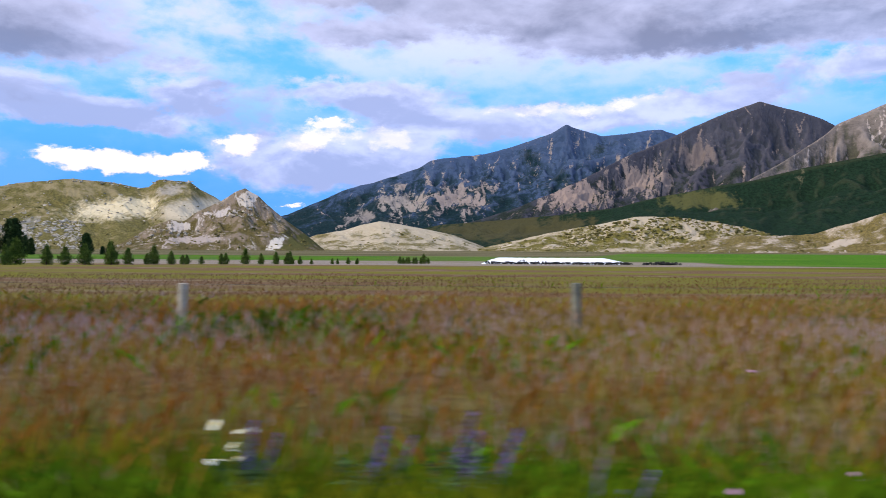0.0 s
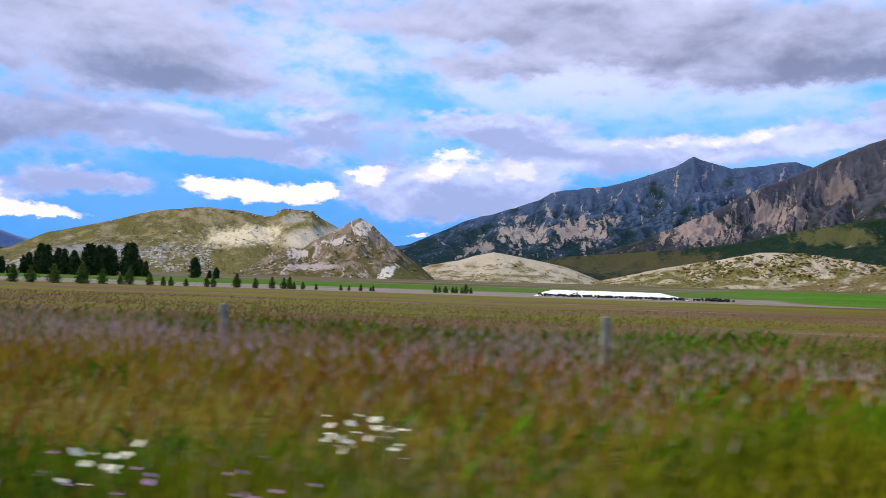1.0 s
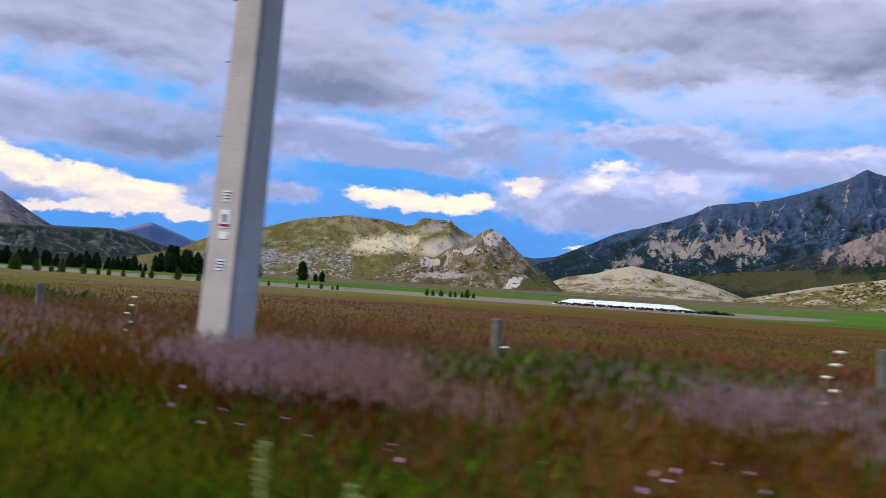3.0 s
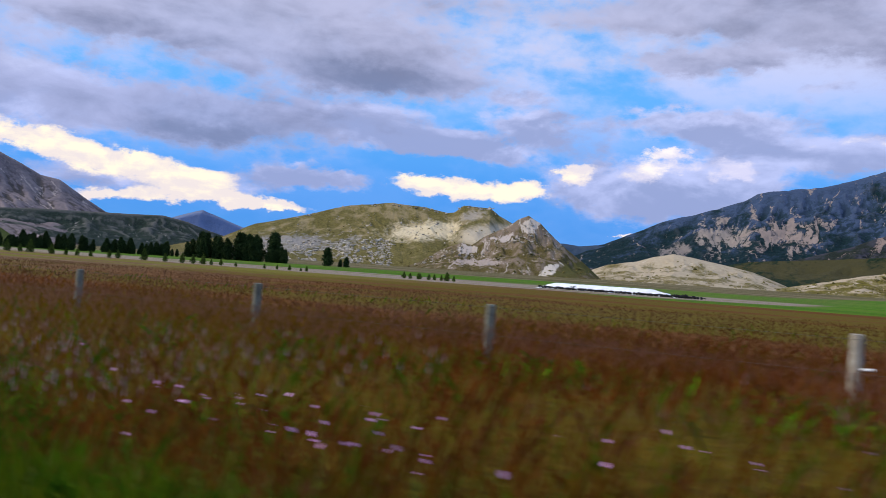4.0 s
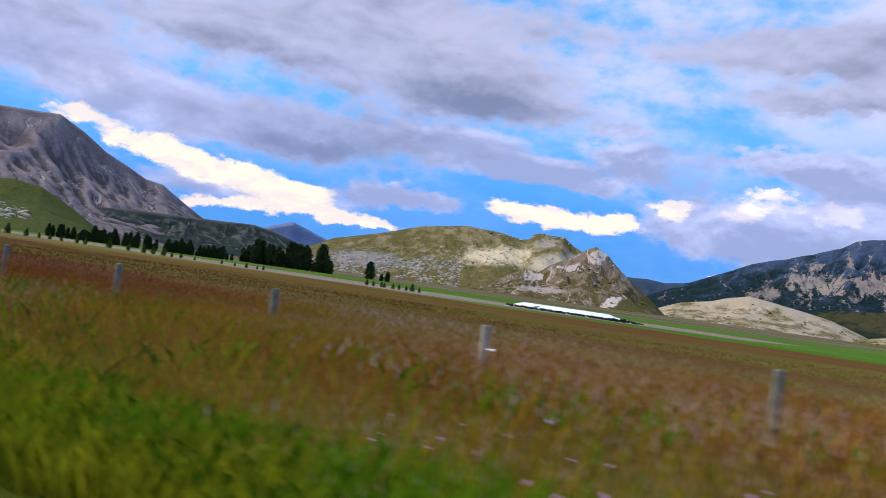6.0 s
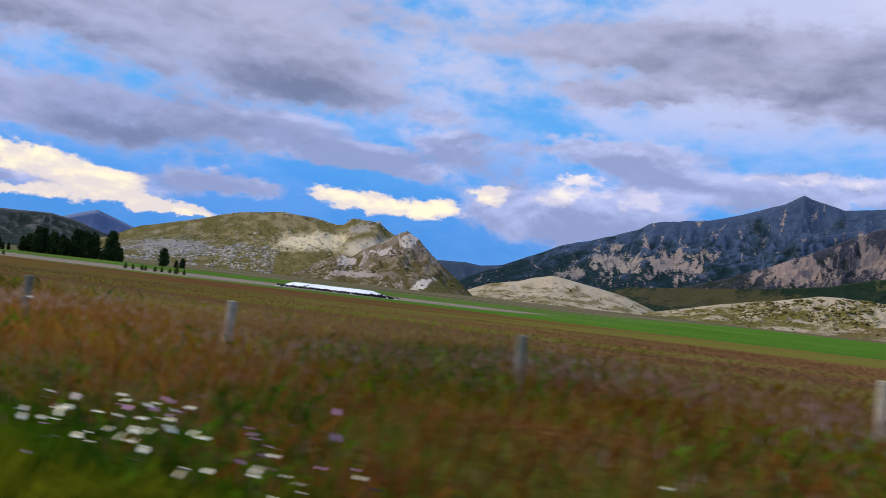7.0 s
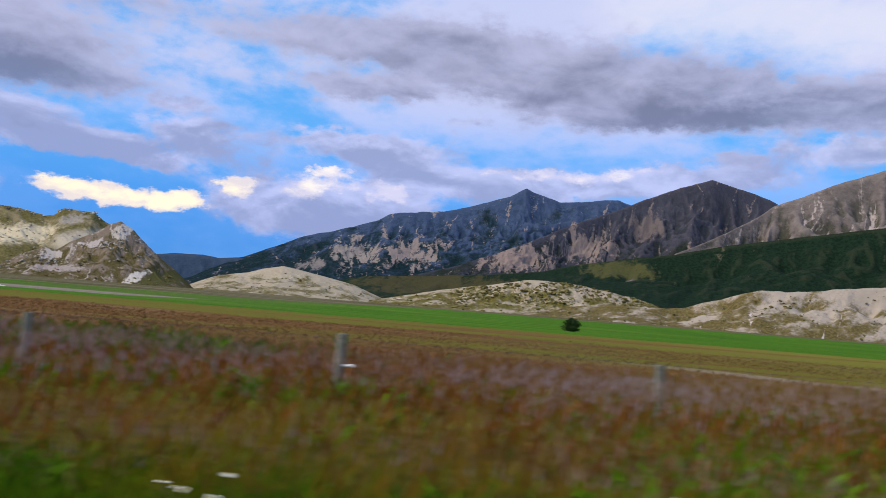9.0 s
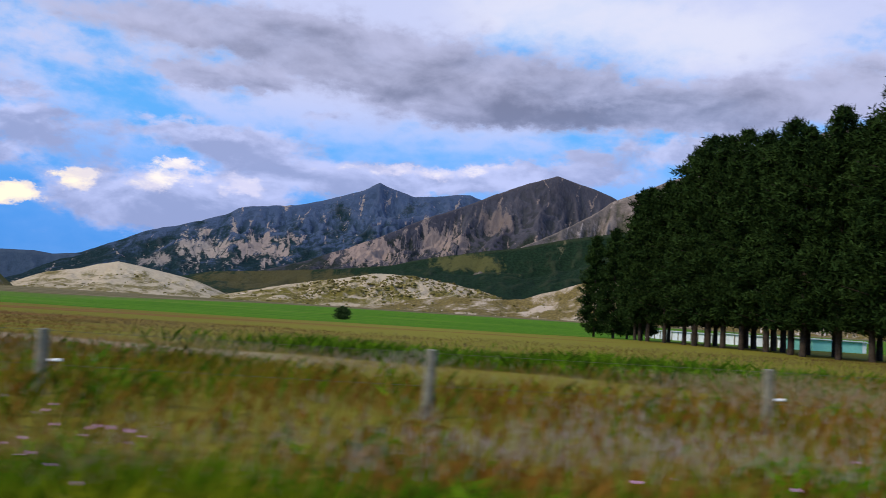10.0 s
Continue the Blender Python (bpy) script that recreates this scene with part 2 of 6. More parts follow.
    x = add(nt, "ShaderNodeSeparateXYZ", Vector=pos).outputs[0]
    for ax, az, rx, rz, ragged, tone in areas:
        p = calc(nt, "DIVIDE", calc(nt, "SUBTRACT", x, ax), rx)
        q = calc(nt, "DIVIDE", calc(nt, "SUBTRACT", z, az), rz)
        inside = calc(nt, "EXPONENT", calc(nt, "MULTIPLY", calc(nt, "ADD", calc(nt, "MULTIPLY", p, p), calc(nt, "MULTIPLY", q, q)), -1.0))
        mix = calc(nt, "ADD", inside, calc(nt, "MULTIPLY", calc(nt, "SUBTRACT", calc(nt, "ADD", calc(nt, "MULTIPLY", streak, 0.75), calc(nt, "MULTIPLY", fine, 0.25)), 0.5), ragged))
        col = blend(nt, step(nt, mix, 0.50 if grain >= 4 else 0.38 if grain >= 2 else 0.44, 0.70 if grain >= 4 else 0.90 if grain >= 2 else 0.80), col, blend(nt, fine, tuple(c * 0.72 for c in tone), tuple(min(1.0, c * 1.15) for c in tone)))
    nt.links.new(col, bsdf.inputs["Base Color"])
    bp = add(nt, "ShaderNodeBump", Strength=0.55, Height=calc(nt, "ADD", calc(nt, "MULTIPLY", streak, 0.3), calc(nt, "ADD", calc(nt, "MULTIPLY", fine, 0.7), calc(nt, "MULTIPLY", spots, 0.35))))
    bp.inputs["Distance"].default_value = 14.0 / grain
    nt.links.new(bp.outputs[0], bsdf.inputs["Normal"])
    return m


def land_material():
    """The valley floor: roadside green, dry seeding grass, bare gravel by the silage, green crop, far pasture."""
    m, nt, bsdf = material("valley_floor_cover", 0.95)
    tc = nt.nodes.new("ShaderNodeTexCoord")
    pos = tc.outputs["Object"]
    sep = add(nt, "ShaderNodeSeparateXYZ", Vector=pos)
    x, y = sep.outputs[0], sep.outputs[1]
    long = vec(nt, calc(nt, "MULTIPLY", x, 0.16), y, 0.0)
    n1 = noise_of(nt, long, 0.09, 4.0)
    n2 = noise_of(nt, long, 0.55, 5.0, 0.6)
    n3 = noise_of(nt, pos, 5.0, 4.0, 0.65)
    big = noise_of(nt, long, 0.03, 3.0)
    yw = calc(nt, "ADD", y, calc(nt, "MULTIPLY", calc(nt, "SUBTRACT", n1, 0.5), 14.0))
    warm = step(nt, x, 20.0, 70.0)
    brown = blend(nt, step(nt, n3, 0.2, 0.8), blend(nt, warm, (0.090, 0.050, 0.022), (0.095, 0.045, 0.010)), blend(nt, warm, (0.190, 0.115, 0.062), (0.205, 0.105, 0.030)))
    brown = blend(nt, step(nt, n2, 0.50, 0.72), brown, blend(nt, warm, (0.25, 0.18, 0.135), (0.22, 0.13, 0.060)))
    olive = blend(nt, n3, (0.080, 0.078, 0.008), (0.200, 0.180, 0.022))
    dry = blend(nt, step(nt, calc(nt, "ADD", n1, calc(nt, "MULTIPLY", n2, 0.25)), 0.55, 0.68), brown, olive)
    drift = calc(nt, "MULTIPLY_ADD", calc(nt, "SUBTRACT", calc(nt, "ADD", n1, big), 1.0), 90.0, x)
    deepening = calc(nt, "MULTIPLY", step(nt, drift, 25.0, 60.0), step(nt, drift, 150.0, 115.0))
    dry = blend(nt, deepening, dry, blend(nt, 1.0, dry, (0.74, 0.58, 0.50), "MULTIPLY"))
    lush = blend(nt, n3, (0.028, 0.050, 0.004), (0.085, 0.110, 0.010))
    col = blend(nt, calc(nt, "MULTIPLY", step(nt, yw, 7.5, 4.5), step(nt, y, -14.0, -6.0)), dry, lush)
    # brighter grass towards the pines
    col = blend(nt, calc(nt, "MULTIPLY", step(nt, x, 195.0, 225.0), step(nt, calc(nt, "ADD", n1, calc(nt, "MULTIPLY", n2, 0.3)), 0.44, 0.62)), col, (0.180, 0.165, 0.024))
    rows = noise_of(nt, vec(nt, calc(nt, "MULTIPLY", x, 0.05), calc(nt, "MULTIPLY", y, 0.9), 0.0), 0.35, 4.0, 0.6)
    crop = blend(nt, step(nt, rows, 0.35, 0.65), (0.022, 0.085, 0.002), (0.090, 0.200, 0.006))
    crop = blend(nt, step(nt, big, 0.54, 0.66), crop, (0.110, 0.160, 0.022))
    crop = blend(nt, calc(nt, "MULTIPLY", step(nt, x, 120.0, 60.0), step(nt, n1, 0.42, 0.66)), crop, (0.070, 0.100, 0.014))
    gravel = blend(nt, step(nt, n3, 0.3, 0.7), (0.19, 0.148, 0.120), (0.31, 0.25, 0.205))
    gravel = blend(nt, step(nt, n1, 0.50, 0.62), gravel, (0.14, 0.125, 0.050))
    past_row = step(nt, yw, 78.0, 84.0)
    edge = calc(nt, "SUBTRACT", x, calc(nt, "MULTIPLY", calc(nt, "SUBTRACT", y, 100.0), 0.10))
    east = step(nt, edge, 52.0, 62.0)
    field_side = calc(nt, "MULTIPLY", past_row, east)
    yard = calc(nt, "MULTIPLY", step(nt, yw, 112.0, 120.0), calc(nt, "SUBTRACT", 1.0, east))
    col = blend(nt, field_side, col, crop)
    col = blend(nt, yard, col, gravel)
    bare = blend(nt, step(nt, n2, 0.40, 0.62), (0.26, 0.20, 0.125), (0.085, 0.085, 0.022))
    middle = calc(nt, "MULTIPLY", step(nt, x, -70.0, -40.0), step(nt, x, 120.0, 80.0))
    col = blend(nt, step(nt, yw, 322.0, 340.0), col, blend(nt, calc(nt, "MULTIPLY", middle, 0.12), crop, bare))
    far = blend(nt, step(nt, big, 0.42, 0.60), (0.080, 0.072, 0.024), (0.17, 0.135, 0.075))
    col = blend(nt, step(nt, yw, calc(nt, "MULTIPLY_ADD", step(nt, x, 40.0, 160.0), 360.0, 480.0), calc(nt, "MULTIPLY_ADD", step(nt, x, 40.0, 160.0), 380.0, 540.0)), col, far)
    # wheel track across the paddock
    dist = calc(nt, "ABSOLUTE", calc(nt, "SUBTRACT", y, calc(nt, "MULTIPLY_ADD", x, -0.50, 123.7)))
    track = calc(nt, "MULTIPLY", step(nt, calc(nt, "ADD", dist, calc(nt, "MULTIPLY", n3, 0.6)), 1.7, 0.9), step(nt, x, 196.0, 202.0))
    track = calc(nt, "MULTIPLY", track, step(nt, x, 217.0, 211.0))
    col = blend(nt, calc(nt, "MULTIPLY", track, 0.85), col, (0.31, 0.245, 0.17))
    nt.links.new(col, bsdf.inputs["Base Color"])
    bp = add(nt, "ShaderNodeBump", Strength=0.6, Height=calc(nt, "ADD", n3, n2))
    bp.inputs["Distance"].default_value = 0.12
    nt.links.new(bp.outputs[0], bsdf.inputs["Normal"])
    return m


def blade_material(name, low, high, other, patch=0.18, deepening=(1.0, 1.0, 1.0)):
    """Grass: colour changes from blade to blade and from patch to patch."""
    m, nt, bsdf = material(name, 0.8)
    geo = nt.nodes.new("ShaderNodeNewGeometry")
    tc = nt.nodes.new("ShaderNodeTexCoord")
    n = noise_of(nt, tc.outputs["Object"], patch, 3.0)
    r = geo.outputs["Random Per Island"]
    col = blend(nt, r, low, high)
    col = blend(nt, step(nt, calc(nt, "ADD", n, calc(nt, "MULTIPLY", r, 0.12)), 0.50, 0.62), col, other)
    # the middle stretch is tinted a deeper red-brown
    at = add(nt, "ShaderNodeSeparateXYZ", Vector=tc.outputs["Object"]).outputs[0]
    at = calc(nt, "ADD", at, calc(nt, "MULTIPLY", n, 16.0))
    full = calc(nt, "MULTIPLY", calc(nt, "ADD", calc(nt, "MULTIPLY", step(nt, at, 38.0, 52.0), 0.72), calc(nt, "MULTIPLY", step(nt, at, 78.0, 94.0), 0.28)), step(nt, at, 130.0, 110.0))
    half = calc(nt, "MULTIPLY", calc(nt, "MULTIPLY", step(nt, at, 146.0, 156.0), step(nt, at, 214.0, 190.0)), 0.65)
    col = blend(nt, calc(nt, "ADD", full, half), col, blend(nt, 1.0, col, deepening, "MULTIPLY"))
    # two stretches multiplied up in tone, then one short stretch multiplied down
    lifted = calc(nt, "ADD", calc(nt, "MULTIPLY", step(nt, at, 126.0, 138.0), step(nt, at, 158.0, 150.0)), calc(nt, "MULTIPLY", step(nt, at, 29.0, 35.0), step(nt, at, 50.0, 43.0)))
    col = blend(nt, lifted, col, blend(nt, 1.0, col, (1.30, 1.36, 1.2), "MULTIPLY"))
    fresh = step(nt, at, 198.0, 214.0)
    col = blend(nt, fresh, col, blend(nt, 1.0, col, (0.86, 1.0, 0.85), "MULTIPLY"))
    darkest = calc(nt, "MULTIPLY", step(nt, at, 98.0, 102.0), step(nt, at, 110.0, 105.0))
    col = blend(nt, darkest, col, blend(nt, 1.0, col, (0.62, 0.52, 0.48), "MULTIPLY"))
    nt.links.new(col, bsdf.inputs["Base Color"])
    # thin blades let some light through
    thin = add(nt, "ShaderNodeBsdfTranslucent", Color=col)
    both = add(nt, "ShaderNodeMixShader", i_0=0.4, i_1=bsdf.outputs[0], i_2=thin.outputs[0])
    nt.links.new(both.outputs[0], nt.nodes["Material Output"].inputs[0])
    return m


MAT = {
    "land": land_material(),
    "asphalt": grainy("asphalt", (0.035, 0.035, 0.036), (0.075, 0.073, 0.070), 1.2, 0.9, 0.5, 40),
    "gravel": grainy("loose_gravel", (0.12, 0.113, 0.108), (0.31, 0.29, 0.275), 7.0, 0.95, 0.8, 9),
    "earth": grainy("earthy_gravel", (0.17, 0.125, 0.105), (0.36, 0.285, 0.245), 3.0, 0.95, 0.8, 9),
    "wood": grainy("weathered_wood", (0.105, 0.102, 0.080), (0.24, 0.235, 0.18), 5.0, 0.9, 0.5, 10),
    # a paler copy of the post wood, used on eight posts
    "fair_wood": grainy("pale_wood", (0.24, 0.21, 0.16), (0.44, 0.39, 0.31), 5.0, 0.9, 0.5, 10),
    "wire": grainy("galvanised_wire", (0.09, 0.075, 0.055), (0.17, 0.145, 0.11), 9.0, 0.6, 0.0, 4, metal=0.5),
    "concrete": grainy("pole_concrete", (0.40, 0.355, 0.325), (0.55, 0.49, 0.45), 1.6, 0.9, 0.35, 22),
    "white": grainy("white_paint", (0.66, 0.66, 0.66), (0.84, 0.84, 0.83), 4.0, 0.55, 0.1, 8),
    "red": grainy("red_reflective_band", (0.42, 0.010, 0.025), (0.55, 0.02, 0.04), 8.0, 0.4, 0.0, 6),
    "cabinet": grainy("green_cabinet_paint", (0.006, 0.040, 0.030), (0.012, 0.065, 0.048), 4.0, 0.5, 0.1, 8),
    "dark": grainy("dark_metal", (0.02, 0.02, 0.022), (0.05, 0.05, 0.055), 6.0, 0.5, 0.1, 8),
    "grey": grainy("grey_metal", (0.14, 0.15, 0.16), (0.24, 0.25, 0.26), 5.0, 0.5, 0.1, 8),
    "steel": grainy("galvanised_steel", (0.46, 0.48, 0.50), (0.62, 0.64, 0.66), 6.0, 0.5, 0.1, 8, metal=0.3),
    "label": grainy("printed_label", (0.70, 0.70, 0.70), (0.82, 0.82, 0.82), 9.0, 0.5, 0.0, 6),
    "ink": grainy("label_ink", (0.03, 0.03, 0.04), (0.05, 0.05, 0.06), 9.0, 0.6, 0.0, 6),
    "maroon": grainy("label_maroon", (0.16, 0.01, 0.04), (0.20, 0.02, 0.06), 9.0, 0.6, 0.0, 6),
    "sheet": grainy("white_silage_sheet", (0.74, 0.76, 0.78), (0.88, 0.89, 0.90), 0.7, 0.45, 0.3, 9),
    "tyre": grainy("old_tyre_rubber", (0.012, 0.012, 0.013), (0.045, 0.043, 0.042), 4.0, 0.85, 0.3, 8),
    "bark": grainy("pine_bark", (0.024, 0.019, 0.016), (0.070, 0.056, 0.045), 3.0, 0.95, 0.8, 8),
    "needles": grainy("dark_pine_needles", (0.008, 0.020, 0.005), (0.026, 0.050, 0.012), 0.5, 0.95, 0.0, 8, island=0.45),
    "belt": grainy("shelterbelt_needles", (0.014, 0.030, 0.010), (0.042, 0.064, 0.020), 0.3, 0.9, 0.0, 8, island=0.5),
    "young": grainy("young_conifer_needles", (0.036, 0.072, 0.012), (0.100, 0.140, 0.026), 1.2, 0.85, 0.0, 8, island=0.4),
    "bush": grainy("bush_leaves", (0.016, 0.034, 0.012), (0.045, 0.075, 0.022), 1.2, 0.85, 0.0, 8, island=0.4),
    "scrub": grainy("olive_scrub", (0.090, 0.082, 0.024), (0.190, 0.155, 0.055), 0.3, 0.95, 0.0, 8, island=0.4),
    "leaf": grainy("herb_leaves", (0.032, 0.095, 0.003), (0.105, 0.215, 0.007), 2.0, 0.8, 0.0, 8, island=0.4),
    "lush": grainy("rank_verge_leaves", (0.022, 0.062, 0.003), (0.085, 0.165, 0.006), 1.4, 0.85, 0.0, 8, island=0.5),
    "lupin_leaf": grainy("grey_green_lupin_leaves", (0.035, 0.075, 0.030), (0.085, 0.140, 0.060), 2.0, 0.8, 0.0, 8, island=0.4),
    "stem": grainy("green_stems", (0.045, 0.080, 0.015), (0.090, 0.130, 0.030), 4.0, 0.8, 0.0, 8),
    "mullein": grainy("pale_mullein_stalk", (0.32, 0.36, 0.08), (0.56, 0.58, 0.17), 6.0, 0.8, 0.2, 8, island=0.2),
    "petal": grainy("white_petals", (0.70, 0.67, 0.50), (0.88, 0.85, 0.68), 9.0, 0.7, 0.0, 6, island=0.08),
    "yolk": grainy("yellow_flower_centre", (0.62, 0.48, 0.06), (0.78, 0.62, 0.12), 9.0, 0.7, 0.0, 6),
    "violet": grainy("violet_lupin_petals", (0.085, 0.055, 0.26), (0.19, 0.12, 0.44), 9.0, 0.7, 0.0, 6, island=0.35),
    "mauve": grainy("mauve_lupin_petals", (0.10, 0.055, 0.22), (0.22, 0.12, 0.36), 9.0, 0.7, 0.0, 6, island=0.35),
    "pink": grainy("pink_clover_heads", (0.34, 0.14, 0.26), (0.55, 0.30, 0.45), 9.0, 0.7, 0.0, 6, island=0.3),
    "stone": grainy("limestone", (0.25, 0.22, 0.175), (0.48, 0.43, 0.35), 0.25, 0.95, 0.5, 9, island=0.3),
    "turquoise": grainy("turquoise_sheet", (0.16, 0.46, 0.42), (0.22, 0.55, 0.50), 1.0, 0.5, 0.1, 8),
    "pale": grainy("pale_shed_sheet", (0.52, 0.57, 0.60), (0.70, 0.74, 0.77), 0.6, 0.5, 0.1, 8),
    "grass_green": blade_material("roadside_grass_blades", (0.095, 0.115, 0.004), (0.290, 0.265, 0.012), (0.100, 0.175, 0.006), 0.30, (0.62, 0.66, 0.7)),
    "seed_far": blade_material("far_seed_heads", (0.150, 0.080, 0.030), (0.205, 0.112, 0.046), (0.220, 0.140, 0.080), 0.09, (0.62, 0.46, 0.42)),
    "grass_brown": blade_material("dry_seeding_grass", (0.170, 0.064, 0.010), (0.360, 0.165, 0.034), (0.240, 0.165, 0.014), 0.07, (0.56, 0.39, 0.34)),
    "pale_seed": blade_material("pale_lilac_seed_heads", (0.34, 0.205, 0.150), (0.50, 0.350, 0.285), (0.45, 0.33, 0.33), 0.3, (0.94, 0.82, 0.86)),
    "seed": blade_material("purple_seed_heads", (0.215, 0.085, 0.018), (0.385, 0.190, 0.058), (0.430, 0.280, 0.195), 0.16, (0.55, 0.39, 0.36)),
    # blue rock tones hold distance haze and cloud shade as well as rock colour
    "mountain_a": slope_material("blue_grey_mountain", (0.056, 0.086, 0.152), (0.25, 0.218, 0.195), (0.010, 0.026, 0.030), (0.038, 0.060, 0.110), 0.54, 0.05, 640, 1.0, 1.0, spur_relief=0.10, areas=
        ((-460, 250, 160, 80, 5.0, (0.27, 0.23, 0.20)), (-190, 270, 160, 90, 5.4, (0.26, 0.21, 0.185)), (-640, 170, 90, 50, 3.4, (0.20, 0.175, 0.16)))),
    "mountain_b": slope_material("brown_scree_mountain", (0.062, 0.063, 0.078), (0.27, 0.205, 0.175), (0.022, 0.030, 0.022), (0.048, 0.046, 0.058), 0.34, 0.08, 680, 4.0, 1.0, spur_relief=0.14, areas=
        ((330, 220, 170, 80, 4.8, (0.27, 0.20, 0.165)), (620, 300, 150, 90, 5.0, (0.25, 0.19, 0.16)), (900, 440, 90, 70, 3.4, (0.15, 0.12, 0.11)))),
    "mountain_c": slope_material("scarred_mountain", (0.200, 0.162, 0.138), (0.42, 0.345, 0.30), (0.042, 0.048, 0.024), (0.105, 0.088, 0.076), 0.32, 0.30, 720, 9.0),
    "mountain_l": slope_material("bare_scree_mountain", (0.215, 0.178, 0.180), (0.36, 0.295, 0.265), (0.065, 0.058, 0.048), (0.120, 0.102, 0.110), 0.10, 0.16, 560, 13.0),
    "forest": slope_material("forested_slope", (0.044, 0.052, 0.020), (0.20, 0.17, 0.10), (0.012, 0.028, 0.014), (0.020, 0.034, 0.018), 0.62, 0.02, 900, 17.0, 1.2, spur_relief=0.12, areas=
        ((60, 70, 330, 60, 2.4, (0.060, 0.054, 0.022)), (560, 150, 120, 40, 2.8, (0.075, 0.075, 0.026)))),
    "end_ridge": slope_material("scrubby_far_ridge", (0.085, 0.088, 0.080), (0.24, 0.22, 0.20), (0.024, 0.038, 0.030), (0.045, 0.052, 0.052), 0.46, 0.10, 300, 19.0, 1.2),
    # distance haze is mixed into the blue of this cone and the ridge below
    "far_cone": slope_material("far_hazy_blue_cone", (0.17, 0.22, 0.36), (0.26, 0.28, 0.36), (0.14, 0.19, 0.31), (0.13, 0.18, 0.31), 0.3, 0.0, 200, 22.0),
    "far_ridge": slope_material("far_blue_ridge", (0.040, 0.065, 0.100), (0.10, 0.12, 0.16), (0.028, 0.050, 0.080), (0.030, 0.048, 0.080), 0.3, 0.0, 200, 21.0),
    "olive_hill": slope_material("tussock_limestone_hill", (0.44, 0.36, 0.26), (0.54, 0.46, 0.37), (0.155, 0.130, 0.030), (0.38, 0.31, 0.21), 0.28, 0.18, 200, 25.0, 2.0),
    "tan_hill": slope_material("pale_tussock_hill", (0.45, 0.37, 0.29), (0.56, 0.48, 0.42), (0.170, 0.130, 0.045), (0.39, 0.32, 0.24), 0.34, 0.16, 160, 31.0, 2.2),
    "dune": slope_material("pale_tan_hill", (0.46, 0.39, 0.28), (0.55, 0.48, 0.39), (0.19, 0.155, 0.06), (0.36, 0.295, 0.20), 0.24, 0.18, 160, 37.0, 2.0),
    "pyramid": slope_material("eroded_limestone_hill", (0.270, 0.210, 0.165), (0.46, 0.40, 0.35), (0.115, 0.092, 0.034), (0.175, 0.135, 0.100), 0.34, 0.30, 300, 43.0, 4.0,
        ((-500, 40, 26, 9, 3.4, (0.44, 0.385, 0.34)), (-430, 62, 34, 10, 3.8, (0.46, 0.40, 0.36)), (-392, 84, 20, 15, 3.2, (0.50, 0.44, 0.38)),
         (-292, 20, 30, 26, 2.2, (0.085, 0.080, 0.026)), (-318, 11, 13, 19, 1.5, (0.60, 0.53, 0.44)), (-450, 18, 60, 9, 3.6, (0.34, 0.285, 0.25)))),
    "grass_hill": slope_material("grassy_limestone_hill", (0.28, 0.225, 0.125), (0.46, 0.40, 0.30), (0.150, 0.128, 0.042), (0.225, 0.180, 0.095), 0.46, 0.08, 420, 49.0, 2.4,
        # the cream area at x -745 paints a sunlit patch into the colour
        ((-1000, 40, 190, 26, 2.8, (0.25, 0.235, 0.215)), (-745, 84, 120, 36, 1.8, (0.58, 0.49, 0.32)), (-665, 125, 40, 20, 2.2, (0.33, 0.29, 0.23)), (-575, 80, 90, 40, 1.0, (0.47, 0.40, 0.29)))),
    "green_hill": slope_material("green_pasture_hill", (0.130, 0.125, 0.040), (0.34, 0.32, 0.26), (0.085, 0.105, 0.022), (0.090, 0.095, 0.026), 0.6, 0.06, 400, 55.0, 3.0),
}


# ---- building helpers ----
def finish(name, verts, faces, mats, smooth=False, index=None, uvs=None):
    """A mesh from numpy arrays; faces is an (n, 3) or (n, 4) array."""
    me = bpy.data.meshes.new(name)
    verts, faces = np.asarray(verts, np.float32), np.asarray(faces, np.int32)
    k = faces.shape[1]
    me.vertices.add(len(verts))
    me.vertices.foreach_set("co", verts.ravel())
    me.loops.add(faces.size)
    me.loops.foreach_set("vertex_index", faces.ravel())
    me.polygons.add(len(faces))
    me.polygons.foreach_set("loop_start", np.arange(0, faces.size, k, dtype=np.int32))
    if index is not None:
        me.polygons.foreach_set("material_index", np.asarray(index, np.int32))
    me.polygons.foreach_set("use_smooth", np.full(len(faces), smooth))
    if uvs is not None:
        layer = me.uv_layers.new(name="UVMap")
        layer.data.foreach_set("uv", np.asarray(uvs, np.float32)[faces.ravel()].ravel())
    for mt in mats:
        me.materials.append(mt)
    me.update()
    me.validate()
    return me


def part(name, bm, mat, parent=None, label=""):
    """Link a bmesh as one mesh object under a thing or a part."""
    me = bpy.data.meshes.new(name)
    bm.to_mesh(me)
    bm.free()
    me.materials.append(mat)
    ob = new(name, me)
    ob.parent = parent
    if label:
        tagged(ob, label)
    return ob


def thing(name, x, y, z, label, category, group="", kind="", turn=0.0):
    ob = new(name)
    ob.matrix_basis = pose(x, y, z, 0, 0, turn)
    return tagged(ob, label, category, group, kind)


